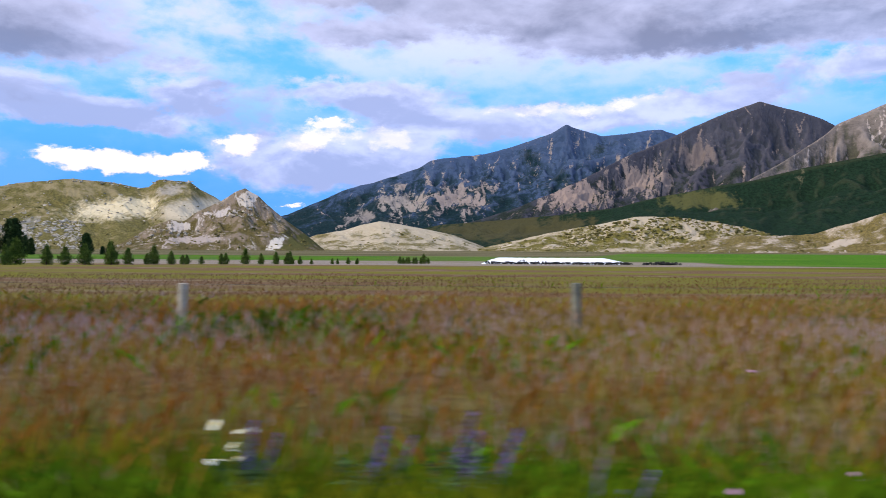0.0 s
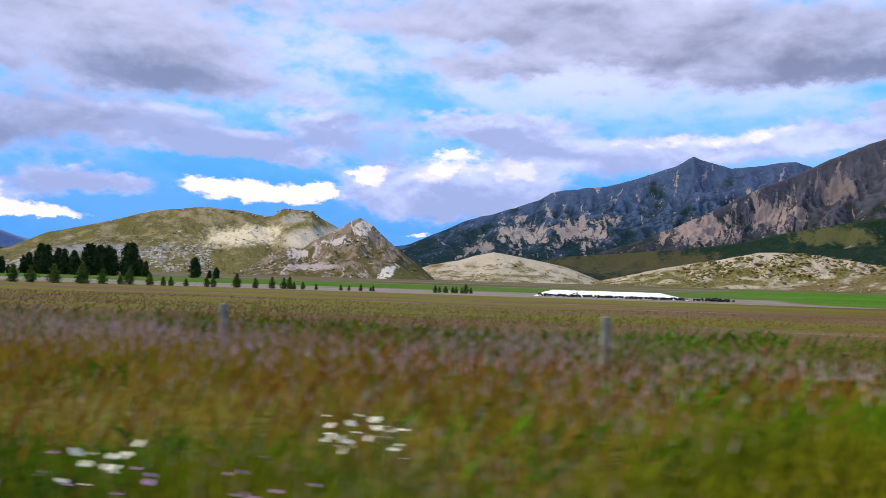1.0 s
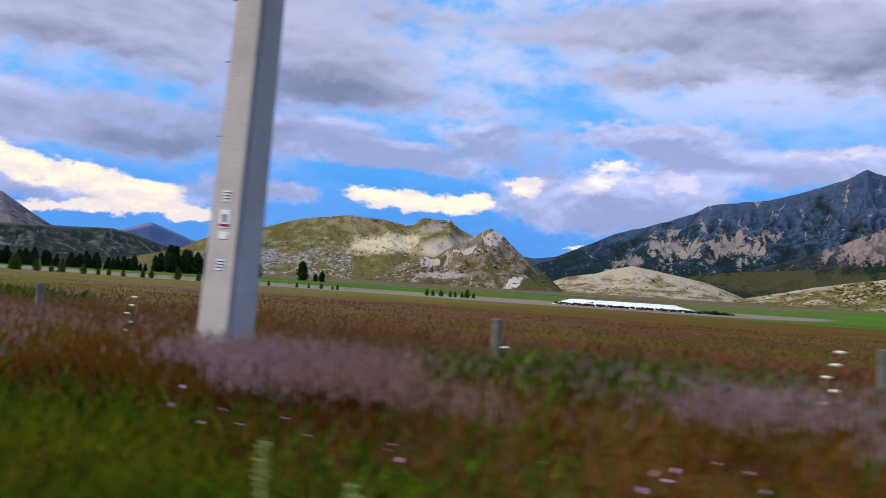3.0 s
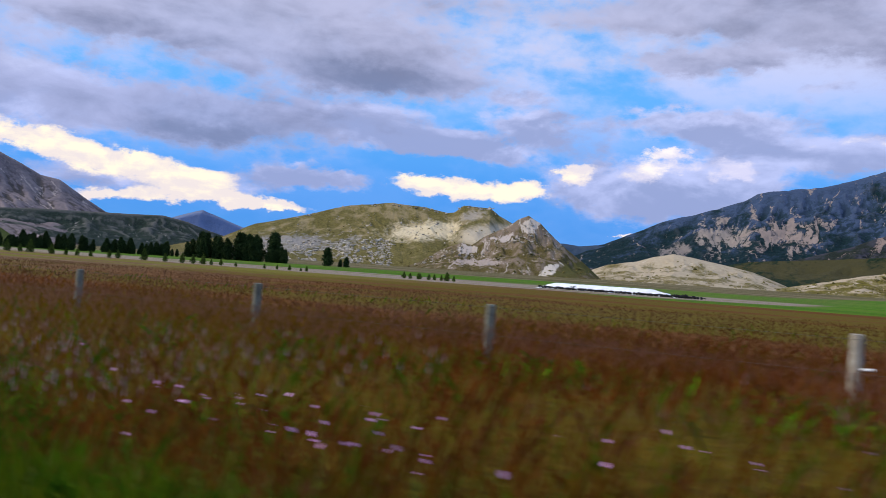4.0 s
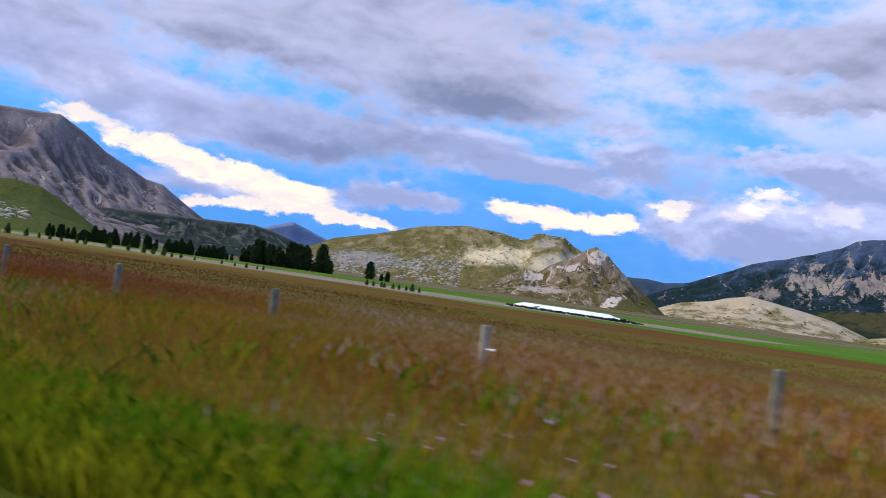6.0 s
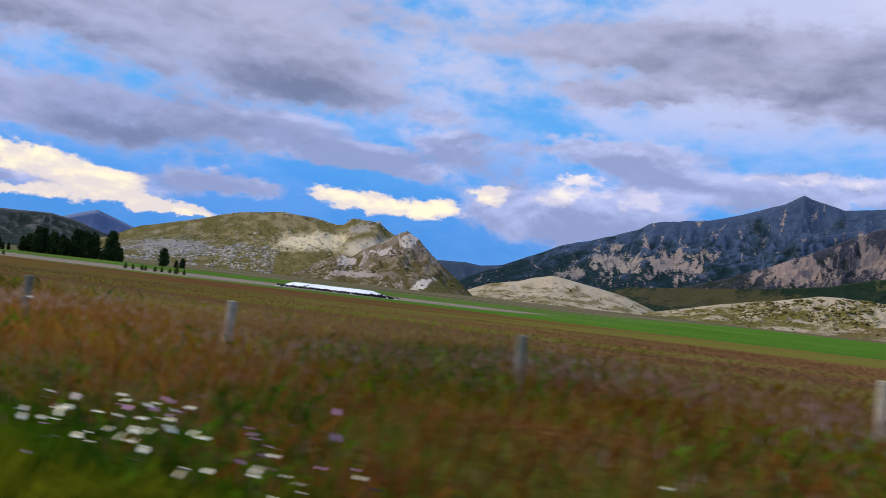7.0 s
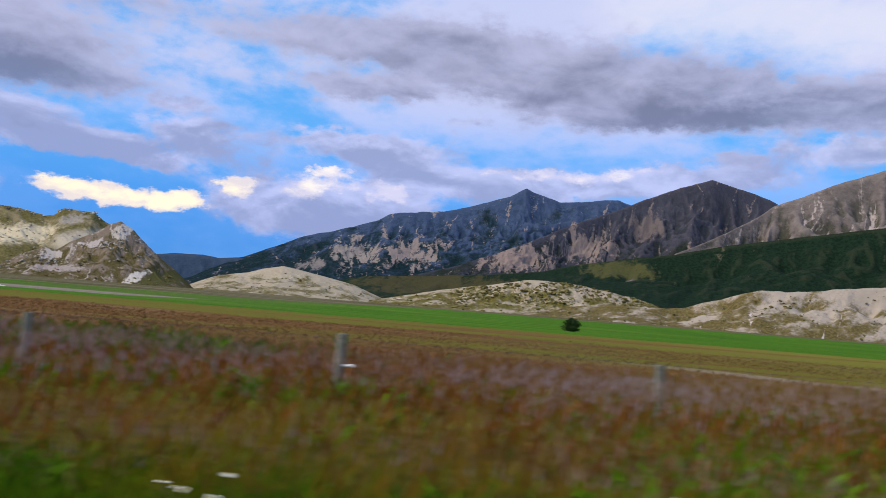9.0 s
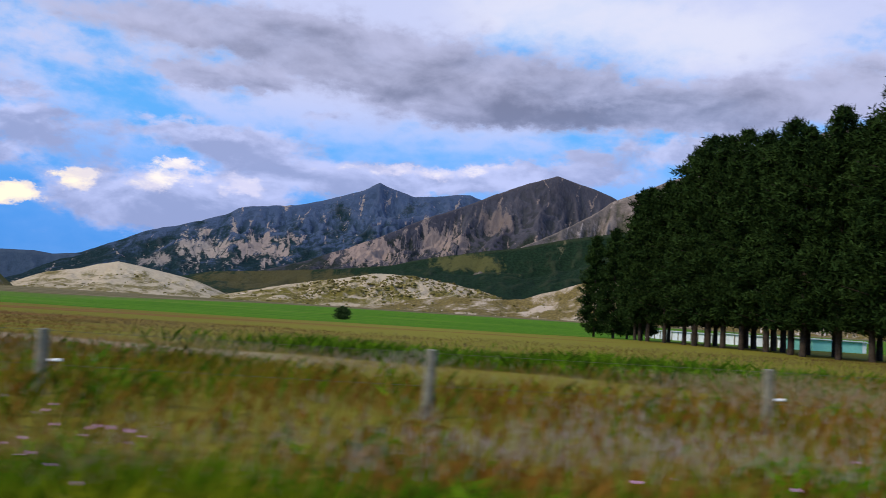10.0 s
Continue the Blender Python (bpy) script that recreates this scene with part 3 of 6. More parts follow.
def box_bm(sx, sy, sz, at=(0, 0, 0), bevel=0.0, taper=1.0, bm=None):
    """A box standing on at, narrowed towards its top."""
    own = bm or bmesh.new()
    made = bmesh.ops.create_cube(own, size=1.0)["verts"]
    for v in made:
        k = taper if v.co.z > 0 else 1.0
        v.co = Vector((v.co.x * sx * k + at[0], v.co.y * sy * k + at[1], (v.co.z + 0.5) * sz + at[2]))
    if bevel:
        edges = list({e for v in made for e in v.link_edges})
        bmesh.ops.bevel(own, geom=edges, offset=bevel, segments=2, affect="EDGES", profile=0.5)
    return own


def tube_bm(a, b, r0, r1, n=8, bm=None):
    own = bm or bmesh.new()
    a, b = Vector(a), Vector(b)
    turn = (b - a).to_track_quat("Z", "Y").to_matrix().to_4x4()
    bmesh.ops.create_cone(own, cap_ends=True, segments=n, radius1=r0, radius2=r1, depth=(b - a).length,
                          matrix=Matrix.Translation((a + b) / 2) @ turn)
    return own


def lattice(ix, iy, seed):
    n = (ix.astype(np.int64) * 374761393 + iy.astype(np.int64) * 668265263 + seed * 974634777) & 0xFFFFFFFF
    n = ((n ^ (n >> 13)) * 1274126177) & 0xFFFFFFFF
    return ((n ^ (n >> 16)) & 0xFFFF) / 65535.0


def vnoise(x, y, seed=0):
    x, y = np.broadcast_arrays(np.asarray(x, float), np.asarray(y, float))
    ix, iy = np.floor(x), np.floor(y)
    fx, fy = x - ix, y - iy
    fx, fy = fx * fx * (3 - 2 * fx), fy * fy * (3 - 2 * fy)
    a, b = lattice(ix, iy, seed), lattice(ix + 1, iy, seed)
    c, d = lattice(ix, iy + 1, seed), lattice(ix + 1, iy + 1, seed)
    return (a * (1 - fx) + b * fx) * (1 - fy) + (c * (1 - fx) + d * fx) * fy


def fbm(x, y, octaves=4, seed=0, gain=0.5, ridged=False):
    total, amp, norm = 0.0, 1.0, 0.0
    for k in range(octaves):
        n = vnoise(x * 2 ** k, y * 2 ** k, seed + 17 * k)
        total = total + amp * (1 - np.abs(2 * n - 1) if ridged else n)
        norm += amp
        amp *= gain
    return total / norm


def ground_height(x, y):
    """Level by the road, falling gently to the valley floor."""
    y = np.asarray(y, float)
    return -0.012 * np.clip(y - 75.0, 0, 185.0) + 0.006 * np.clip(y - 350.0, 0, 900.0)


def rise(y):
    """A low bank from the ditch up to the fence line, easing off into the paddock."""
    return 0.24 * np.clip((y - 5.6) / 2.2, 0, 1) * np.clip((70 - y) / 55, 0, 1)


# ---- the ground ----
def build_ground():
    ys = np.unique(np.concatenate([np.linspace(-4900, -60, 12), np.linspace(-60, 3, 8), np.linspace(3, 60, 60), np.linspace(62, 300, 60), np.geomspace(310, 4900, 30)]))
    xs = np.unique(np.concatenate([-np.geomspace(130, 4900, 22), np.linspace(-120, 340, 300), np.geomspace(350, 4900, 22)]))
    gx, gy = np.meshgrid(xs, ys)
    near = np.clip((gy - 3.2) / 3, 0, 1) * np.clip((150 - gy) / 80, 0, 1)
    gz = ground_height(gx, gy) + near * (0.16 * (fbm(gx / 6, gy / 6, 3, 5) - 0.5)) - 0.02
    gz = gz + rise(gy) - 0.06 * np.exp(-((gy - 5.0) / 1.0) ** 2) - np.where(gy < 2.6, 0.10, 0.0)
    n, m = gx.shape
    i = np.arange(n * m).reshape(n, m)
    faces = np.stack([i[:-1, :-1], i[:-1, 1:], i[1:, 1:], i[1:, :-1]], -1).reshape(-1, 4)
    ob = new("ground", finish("ground", np.stack([gx, gy, gz], -1).reshape(-1, 3), faces, [MAT["land"]], True))
    return tagged(ob, "broad valley floor of dry seeding grass, green crop and pale gravel", "ground", kind="structure")


build_ground()
tagged(part("road", box_bm(700, 6.4, 0.10, (110, -2.0, -0.10)), MAT["asphalt"]), "grey asphalt country road", "road", kind="structure")


def gravel_strip(name, x0, x1, y0, y1, label, seed):
    """A low uneven bed of gravel with stones on it."""
    nx, ny = max(6, int((x1 - x0) / 0.35)), max(5, int((y1 - y0) / 0.18))
    gx, gy = np.meshgrid(np.linspace(x0, x1, nx), np.linspace(y0, y1, ny))
    rim = np.minimum(1, np.minimum((gy - y0), (y1 - gy)) / (0.3 * (y1 - y0)))
    gy = gy + 0.25 * (vnoise(gx * 0.9, gy * 0 + seed, seed) - 0.5)
    gz = -0.10 + 0.12 * rim + 0.05 * fbm(gx * 2, gy * 2, 3, seed)
    i = np.arange(nx * ny).reshape(ny, nx)
    faces = np.stack([i[:-1, :-1], i[:-1, 1:], i[1:, 1:], i[1:, :-1]], -1).reshape(-1, 4)
    ob = new(name, finish(name, np.stack([gx, gy, gz], -1).reshape(-1, 3), faces, [MAT["gravel"]], True))
    return tagged(ob, label, "gravel", kind="stuff")


gravel_strip("shoulder_gravel", -30, 250, 1.25, 2.75, "strip of loose grey gravel along the road edge", 3)
gravel_strip("gravel_patch", 104.5, 109.6, 2.4, 3.75, "patch of loose grey gravel round a marker post", 8)


HEAP = [(165.7, 4.85, 0.85, 0.70, 0.34), (166.35, 5.25, 0.5, 0.35, 0.20), (167.15, 5.15, 0.45, 0.45, 0.28), (168.0, 4.6, 0.8, 0.6, 0.20)]


def heap_height(x, y):
    return sum(h * np.exp(-((x - a) / rx) ** 2 - ((y - b) / ry) ** 2) for a, b, rx, ry, h in HEAP)


def gravel_heap():
    """A dumped heap of earthy gravel with lumps and slumped sides."""
    gx, gy = np.meshgrid(np.linspace(164.0, 169.2, 90), np.linspace(3.5, 6.3, 54))
    gz = -0.20 + heap_height(gx, gy) * (0.55 + 0.9 * fbm(gx * 2.2, gy * 2.2, 4, 12)) + 0.07 * fbm(gx * 6, gy * 6, 3, 14)
    i = np.arange(gx.size).reshape(gx.shape)
    faces = np.stack([i[:-1, :-1], i[:-1, 1:], i[1:, 1:], i[1:, :-1]], -1).reshape(-1, 4)
    ob = new("gravel_heap", finish("gravel_heap", np.stack([gx, gy, gz], -1).reshape(-1, 3), faces, [MAT["earth"]], True))
    return tagged(ob, "low heap of earthy brown gravel beside a sign post", "gravel", kind="stuff")


gravel_heap()


# ---- landforms ----
EYE = np.array([107.0, 0.0])


def erode(z, ds, dv, rounds, strength, fixed):
    """Running water cuts the slopes: each cell drains to its steepest neighbour and is lowered by the flow through it. Returns heights and flow."""
    n, m = z.shape
    index = np.arange(n * m).reshape(n, m)
    steps = [(a, b, math.hypot(a * ds, b * dv)) for a in (-1, 0, 1) for b in (-1, 0, 1) if a or b]
    frozen = fixed.ravel().tolist()
    flow = None
    for _ in range(rounds):
        best = np.zeros((n, m))
        recv = index.copy()
        length = np.ones((n, m))
        pad = np.pad(z, 1, mode="edge")
        pidx = np.pad(index, 1, mode="edge")
        for a, b, d in steps:
            other = pad[1 + a:1 + a + n, 1 + b:1 + b + m]
            fall = (z - other) / d
            better = fall > best
            best = np.where(better, fall, best)
            recv = np.where(better, pidx[1 + a:1 + a + n, 1 + b:1 + b + m], recv)
            length = np.where(better, d, length)
        order = np.argsort(z, axis=None).tolist()
        to = recv.ravel().tolist()
        area = [ds * dv] * (n * m)
        for k in reversed(order):
            if to[k] != k:
                area[to[k]] += area[k]
        flow = np.array(area).reshape(n, m)
        pull = (strength * flow ** 0.45 / length).ravel().tolist()
        h = z.ravel().tolist()
        for k in order:
            r = to[k]
            if r != k and not frozen[k]:
                h[k] = (h[k] + pull[k] * h[r]) / (1 + pull[k])
        z = np.array(h).reshape(n, m)
        # loose slopes creep
        soft = np.pad(z, 1, mode="edge")
        mean = (soft[:-2, 1:-1] + soft[2:, 1:-1] + soft[1:-1, :-2] + soft[1:-1, 2:]) / 4
        z = np.where(fixed, z, z * 0.88 + mean * 0.12)
    return z, flow


def landform(name, crest, run, back, ns, nv, mat, label, seed, power=1.3, gully=0.25, lam=160.0, skew=0.4, rough=0.02, spur=0.3, base=-5.0, category="mountain", water=(0, 0.0)):
    """A mountain or hill swept down from its crest line towards the valley, cut by gullies that widen downhill."""
    c = np.array(crest, float)
    d = np.concatenate([[0], np.cumsum(np.hypot(np.diff(c[:, 0]), np.diff(c[:, 1])))])
    s = np.linspace(0, d[-1], ns)
    cx, cy, cz = (np.interp(s, d, c[:, k]) for k in range(3))
    top = cz.max()
    cz = cz + top * rough * (fbm(s / lam * 2.2, s * 0, 4, seed + 3, 0.5) - 0.5) * np.clip((cz - base) / top * 2, 0, 1)
    to = np.stack([EYE[0] - cx, EYE[1] - cy], -1)
    to /= np.linalg.norm(to, axis=1)[:, None]
    # spurs: the foot swings in and out
    reach = run * (1 - spur / 2 + spur * fbm(s / lam / 2.5, s * 0 + 3, 3, seed + 9))
    nb = max(4, nv // 6)
    v = np.concatenate([np.linspace(-1, 0, nb, endpoint=False), np.linspace(0, 1, nv)])
    V, S = np.meshgrid(v, s)
    dist = np.where(V >= 0, V * reach[:, None], V * back)
    front = np.clip(V, 0, 1)
    drop = np.where(V >= 0, (1 - front) ** power, (1 - np.abs(np.clip(V, -1, 0))) ** 1.1)
    down = front * run / lam
    warp = 1.7 * (fbm(S / lam / 1.6, down / 1.6, 3, seed + 21) - 0.5)
    twist = 1.7 * (fbm(S / lam / 1.6 + 9, down / 1.6, 3, seed + 25) - 0.5)
    ridges = fbm(S / lam + skew * down * 0.35 + 0.55 * warp, down * 0.18 + 0.4 * twist, 3, seed, 0.40, True)
    low, high = np.percentile(ridges, (4, 97))
    ridges = np.clip((ridges - low) / (high - low), 0, 1)
    minor = fbm(S / lam * 2.6 - skew * down + twist * 1.5, down * 1.7 + warp, 4, seed + 31, 0.48, True)
    env = np.clip(front * 5, 0, 1) * np.clip((1 - front) * 2.2 + 0.15, 0, 1)
    cut = gully * env * (0.50 * (1 - ridges) + 0.62 * (1 - minor))
    z = base + (cz[:, None] - base) * drop * (1 - cut)
    small = fbm(S / 14.0, dist / 14.0, 4, seed + 41, 0.55)
    z = z + np.clip((z - base) / top, 0, 0.5) * top * rough * (small - 0.5) * np.clip(front * 8, 0.05, 1)
    drain = np.zeros_like(z)
    if water[0]:
        rng = np.random.default_rng(seed)
        front_z = z[:, nb:] + rng.normal(0, 0.004 * top, (len(s), nv)) * np.clip(1 - v[nb:], 0, 1) * np.clip(v[nb:] * 6 - 0.1, 0, 1)
        held = np.zeros(front_z.shape, bool)
        held[:, 0] = held[:, -1] = True
        cut_z, flow = erode(front_z, s[1] - s[0], run / (nv - 1), water[0], water[1], held)
        z[:, nb:] = cut_z
        drain[:, nb:] = np.clip((np.log(flow) - 5.0) / 7.0, 0, 1)
    # how far each place stands above or below its surroundings
    swell = np.zeros_like(z)
    zf = z[:, nb:]
    mean = zf
    span = max(3, int(0.11 * lam / (s[1] - s[0])))
    for axis, k in ((0, span), (1, max(2, int(0.11 * lam / (run / (nv - 1)))))):
        pads = [(0, 0), (0, 0)]
        pads[axis] = (k + 1, k)
        tot = np.cumsum(np.pad(mean, pads, mode="edge"), axis=axis)
        mean = (tot[2 * k + 1:] - tot[:-2 * k - 1]) / (2 * k + 1) if axis == 0 else (tot[:, 2 * k + 1:] - tot[:, :-2 * k - 1]) / (2 * k + 1)
    diff = zf - mean
    swell[:, nb:] = np.clip(0.5 + 0.22 * diff / (np.std(diff) + 1e-6), 0, 1)
    x = cx[:, None] + to[:, :1] * dist
    y = cy[:, None] + to[:, 1:] * dist
    n, m = x.shape
    i = np.arange(n * m).reshape(n, m)
    faces = np.stack([i[:-1, :-1], i[:-1, 1:], i[1:, 1:], i[1:, :-1]], -1).reshape(-1, 4)
    P = np.stack([x, y, z], -1)
    uv = np.stack([S / 100.0, dist / 100.0], -1).reshape(-1, 2)
    me = finish(name, P.reshape(-1, 3), faces, [mat], True, uvs=uv)
    layer = me.uv_layers.new(name="drainage")
    layer.data.foreach_set("uv", np.stack([drain, swell], -1).reshape(-1, 2).astype(np.float32)[faces.ravel()].ravel())
    ob = new(name, me)
    tagged(ob, label, category, kind="structure")
    return P[:, nb:], v[nb:]


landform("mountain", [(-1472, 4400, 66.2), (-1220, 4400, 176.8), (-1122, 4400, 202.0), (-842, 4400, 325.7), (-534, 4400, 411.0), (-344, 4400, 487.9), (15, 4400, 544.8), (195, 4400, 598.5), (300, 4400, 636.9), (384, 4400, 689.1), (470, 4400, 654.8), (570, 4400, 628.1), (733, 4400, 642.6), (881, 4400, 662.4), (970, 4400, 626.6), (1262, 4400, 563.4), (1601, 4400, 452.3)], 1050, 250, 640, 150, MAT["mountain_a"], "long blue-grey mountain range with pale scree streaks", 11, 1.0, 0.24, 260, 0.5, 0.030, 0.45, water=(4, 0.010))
landform("mountain", [(-199, 2850, 76.2), (-51, 2950, 119.9), (97, 3100, 174.8), (334, 3350, 287.1), (551, 3600, 409.9), (815, 3800, 537.2), (1036, 3880, 644.6), (1140, 3900, 677.7), (1244, 3930, 717.9), (1394, 3950, 680.6), (1524, 3950, 640.2), (1620, 3950, 591.5), (1842, 3950, 482.6), (2100, 3950, 314.2)], 850, 350, 500, 150, MAT["mountain_b"], "brown pointed mountain with reddish scree on its spur", 23, 1.0, 0.26, 250, 0.6, 0.020, 0.5, water=(5, 0.012))
landform("mountain", [(487, 2300, 100.6), (726, 2450, 205.2), (904, 2650, 289.1), (1036, 2800, 354.5), (1199, 2950, 455.5), (1398, 2950, 548.1), (1655, 2950, 640.2), (1842, 2950, 699.9), (2028, 2950, 795.5), (2429, 2950, 895.0), (3055, 2950, 873.1)], 720, 300, 420, 130, MAT["mountain_c"], "scarred grey-brown mountain with pale slips", 37, 1.0, 0.34, 270, 0.6, 0.014, 0.4, water=(8, 0.018))
landform("mountain", [(-4196, 605, 420.3), (-4090, 1126, 497.0), (-3921, 1630, 535.5), (-3781, 1941, 546.3), (-3715, 2069, 554.8), (-3605, 2259, 566.4), (-3545, 2356, 504.7), (-3484, 2448, 425.6), (-3367, 2612, 327.0), (-3316, 2678, 314.0), (-3245, 2767, 237.0), (-3181, 2842, 176.9), (-3070, 2967, 145.7), (-2910, 3129, 62.1)], 1500, 250, 360, 120, MAT["mountain_l"], "bare grey scree mountain with a long even flank", 41, 1.3, 0.34, 330, 0.9, 0.010, 0.3, water=(12, 0.02))
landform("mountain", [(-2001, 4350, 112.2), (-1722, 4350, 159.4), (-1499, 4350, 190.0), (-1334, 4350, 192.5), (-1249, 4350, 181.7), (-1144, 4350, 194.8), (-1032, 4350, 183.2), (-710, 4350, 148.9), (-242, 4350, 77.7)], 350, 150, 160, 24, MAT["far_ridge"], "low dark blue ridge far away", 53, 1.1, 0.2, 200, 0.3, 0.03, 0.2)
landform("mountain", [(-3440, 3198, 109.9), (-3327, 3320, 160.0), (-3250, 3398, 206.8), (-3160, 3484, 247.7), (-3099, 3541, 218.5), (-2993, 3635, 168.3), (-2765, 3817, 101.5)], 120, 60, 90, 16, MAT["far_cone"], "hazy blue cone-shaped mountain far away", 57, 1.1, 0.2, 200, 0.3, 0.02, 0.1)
landform("mountain", [(-2848, 1957, 123.6), (-2704, 2155, 135.9), (-2518, 2374, 143.2), (-2425, 2471, 148.1), (-2355, 2539, 129.7), (-2293, 2597, 98.6), (-2149, 2720, 50.3), (-2003, 2832, 1.4)], 700, 200, 200, 60, MAT["end_ridge"], "dark forested ridge at the valley's end", 61, 1.2, 0.45, 170, 0.3, 0.02, 0.3, water=(6, 0.02))
landform("hill", [(-301, 2450, 53.1), (-160, 2450, 82.8), (43, 2450, 99.8), (190, 2420, 111.6), (352, 2400, 132.8), (493, 2380, 167.1), (722, 2350, 207.8), (892, 2350, 247.9), (1073, 2300, 281.6), (1270, 2200, 313.3), (1582, 2100, 324.3)], 620, 300, 380, 90, MAT["forest"], "dark forested foothill below the mountains", 67, 1.05, 0.35, 230, 0.4, 0.015, 0.35, category="hill", water=(8, 0.02))
E1_PTS, _ = landform("hill", [(-72, 1650, 1.4), (-29, 1650, 9.2), (52, 1650, 26.8), (115, 1650, 41.8), (208, 1650, 58.0), (276, 1650, 72.7), (321, 1650, 74.8), (387, 1650, 69.8), (458, 1650, 59.7), (530, 1650, 45.6), (584, 1650, 19.7)], 260, 250, 300, 70, MAT["olive_hill"], "pale hill with olive tussock and bare limestone", 71, 0.95, 0.40, 70, 0.3, 0.05, 0.4, category="hill", water=(6, 0.02))
E2_PTS, _ = landform("hill", [(226, 1380, 0.2), (249, 1380, 4.8), (319, 1380, 18.7), (388, 1380, 30.7), (448, 1380, 30.5), (524, 1380, 34.1), (635, 1340, 71.3), (719, 1340, 75.7), (802, 1340, 89.5), (877, 1340, 92.2), (940, 1340, 102.3), (1144, 1300, 91.2), (1359, 1200, 94.7)], 160, 200, 320, 60, MAT["tan_hill"], "pale tan hill with patches of scrub", 79, 0.95, 0.40, 60, 0.2, 0.05, 0.4, category="hill", water=(6, 0.02))
F_PTS, _ = landform("hill", [(-460, 1780, 11.0), (-391, 1780, 38.0), (-328, 1780, 48.2), (-291, 1780, 59.7), (-250, 1780, 68.9), (-212, 1780, 62.4), (-165, 1780, 54.8), (-91, 1780, 38.7), (-47, 1780, 23.2), (9, 1780, 1.4)], 330, 200, 220, 60, MAT["dune"], "smooth pale tan hill", 83, 1.15, 0.34, 90, 0.3, 0.03, 0.4, category="hill", water=(4, 0.016))
G_PTS, G_V = landform("hill", [(-645, 1289, 0.1), (-607, 1289, 10.1), (-558, 1289, 38.2), (-522, 1289, 52.4), (-500, 1289, 49.7), (-479, 1289, 63.8), (-439, 1289, 82.5), (-416, 1289, 96.1), (-399, 1289, 103.6), (-379, 1289, 91.8), (-350, 1289, 65.6), (-319, 1289, 42.2), (-288, 1289, 18.7), (-265, 1289, 0.3)], 150, 160, 360, 110, MAT["pyramid"], "steep eroded limestone hill with pale scars", 89, 0.9, 0.42, 85, 0.9, 0.05, 0.3, category="hill", water=(6, 0.03))
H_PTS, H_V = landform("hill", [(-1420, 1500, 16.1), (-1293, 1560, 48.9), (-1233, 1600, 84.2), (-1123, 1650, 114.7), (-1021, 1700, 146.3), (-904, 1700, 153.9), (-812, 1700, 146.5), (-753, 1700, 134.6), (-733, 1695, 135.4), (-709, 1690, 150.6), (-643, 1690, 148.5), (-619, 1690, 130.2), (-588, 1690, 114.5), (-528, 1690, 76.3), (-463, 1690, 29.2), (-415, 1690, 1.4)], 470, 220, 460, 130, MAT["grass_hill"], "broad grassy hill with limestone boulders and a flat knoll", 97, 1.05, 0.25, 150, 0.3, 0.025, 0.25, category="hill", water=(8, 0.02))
N_PTS, N_V = landform("hill", [(-1119, 217, 71.3), (-1077, 386, 66.9), (-1021, 528, 62.5), (-1001, 569, 60.8), (-975, 617, 66.0), (-957, 648, 60.1), (-940, 675, 42.9), (-927, 695, 28.5), (-903, 729, 1.4)], 420, 200, 220, 70, MAT["green_hill"], "green pasture hill with a limestone outcrop", 101, 1.1, 0.3, 120, 0.3, 0.02, 0.3, category="hill")


def boulder_arrays(rng, n, sizes, at):
    """Irregular rocks from squashed, jittered icosahedra, joined."""
    bm = bmesh.new()
    bmesh.ops.create_icosphere(bm, subdivisions=1, radius=1.0)
    v0 = np.array([v.co[:] for v in bm.verts])
    f0 = np.array([[v.index for v in f.verts] for f in bm.faces])
    bm.free()
    k = len(v0)
    jit = 1 + 0.35 * (rng.random((n, k, 1)) - 0.5) * 2
    sc = sizes[:, None, None] * (0.6 + 0.8 * rng.random((n, 1, 3))) * (1.15, 1.0, 0.62)
    ang = rng.random(n) * 6.283
    V = v0[None] * jit * sc
    x = V[..., 0] * np.cos(ang)[:, None] - V[..., 1] * np.sin(ang)[:, None]
    y = V[..., 0] * np.sin(ang)[:, None] + V[..., 1] * np.cos(ang)[:, None]
    V = np.stack([x, y, V[..., 2]], -1) + at[:, None, :]
    F = f0[None] + (np.arange(n) * k)[:, None, None]
    return V.reshape(-1, 3), F.reshape(-1, 3)


def scatter_rocks(pts, n, s0, s1, v0, v1, small, large, label, seed, clump=0.55, lam=9.0):
    rng = np.random.default_rng(seed)
    ns, nv = pts.shape[:2]
    a = rng.integers(int(s0 * ns), int(s1 * ns), n * 4)
    b = rng.integers(int(v0 * nv), int(v1 * nv), n * 4)
    keep = fbm(a / lam, b / lam, 3, seed) > clump
    a, b = a[keep][:n], b[keep][:n]
    at = pts[a, b] + rng.normal(0, 1, (len(a), 3)) * (2.0, 2.0, 0.1) - (0, 0, 0.5 * small)
    size = small + (large - small) * rng.random(len(a)) ** 3
    V, F = boulder_arrays(rng, len(a), size, at)
    tagged(new("boulders", finish("boulders", V, F, [MAT["stone"]])), label, "boulders", kind="stuff")


scatter_rocks(H_PTS, 3200, 0.10, 0.54, 0.50, 0.99, 1.0, 4.6, "grey limestone boulders strewn over a grassy slope", 5, 0.50)
scatter_rocks(H_PTS, 500, 0.30, 0.72, 0.10, 0.55, 0.8, 3.2, "pale limestone boulders high on a grassy hill", 6, 0.54)
scatter_rocks(H_PTS, 160, 0.28, 0.80, 0.0, 0.03, 1.0, 4.0, "limestone tors along the top of a hill", 7, 0.45)
scatter_rocks(N_PTS, 90, 0.72, 0.80, 0.45, 0.75, 2.0, 6.0, "pale limestone outcrop on a green hill", 8, 0.3)
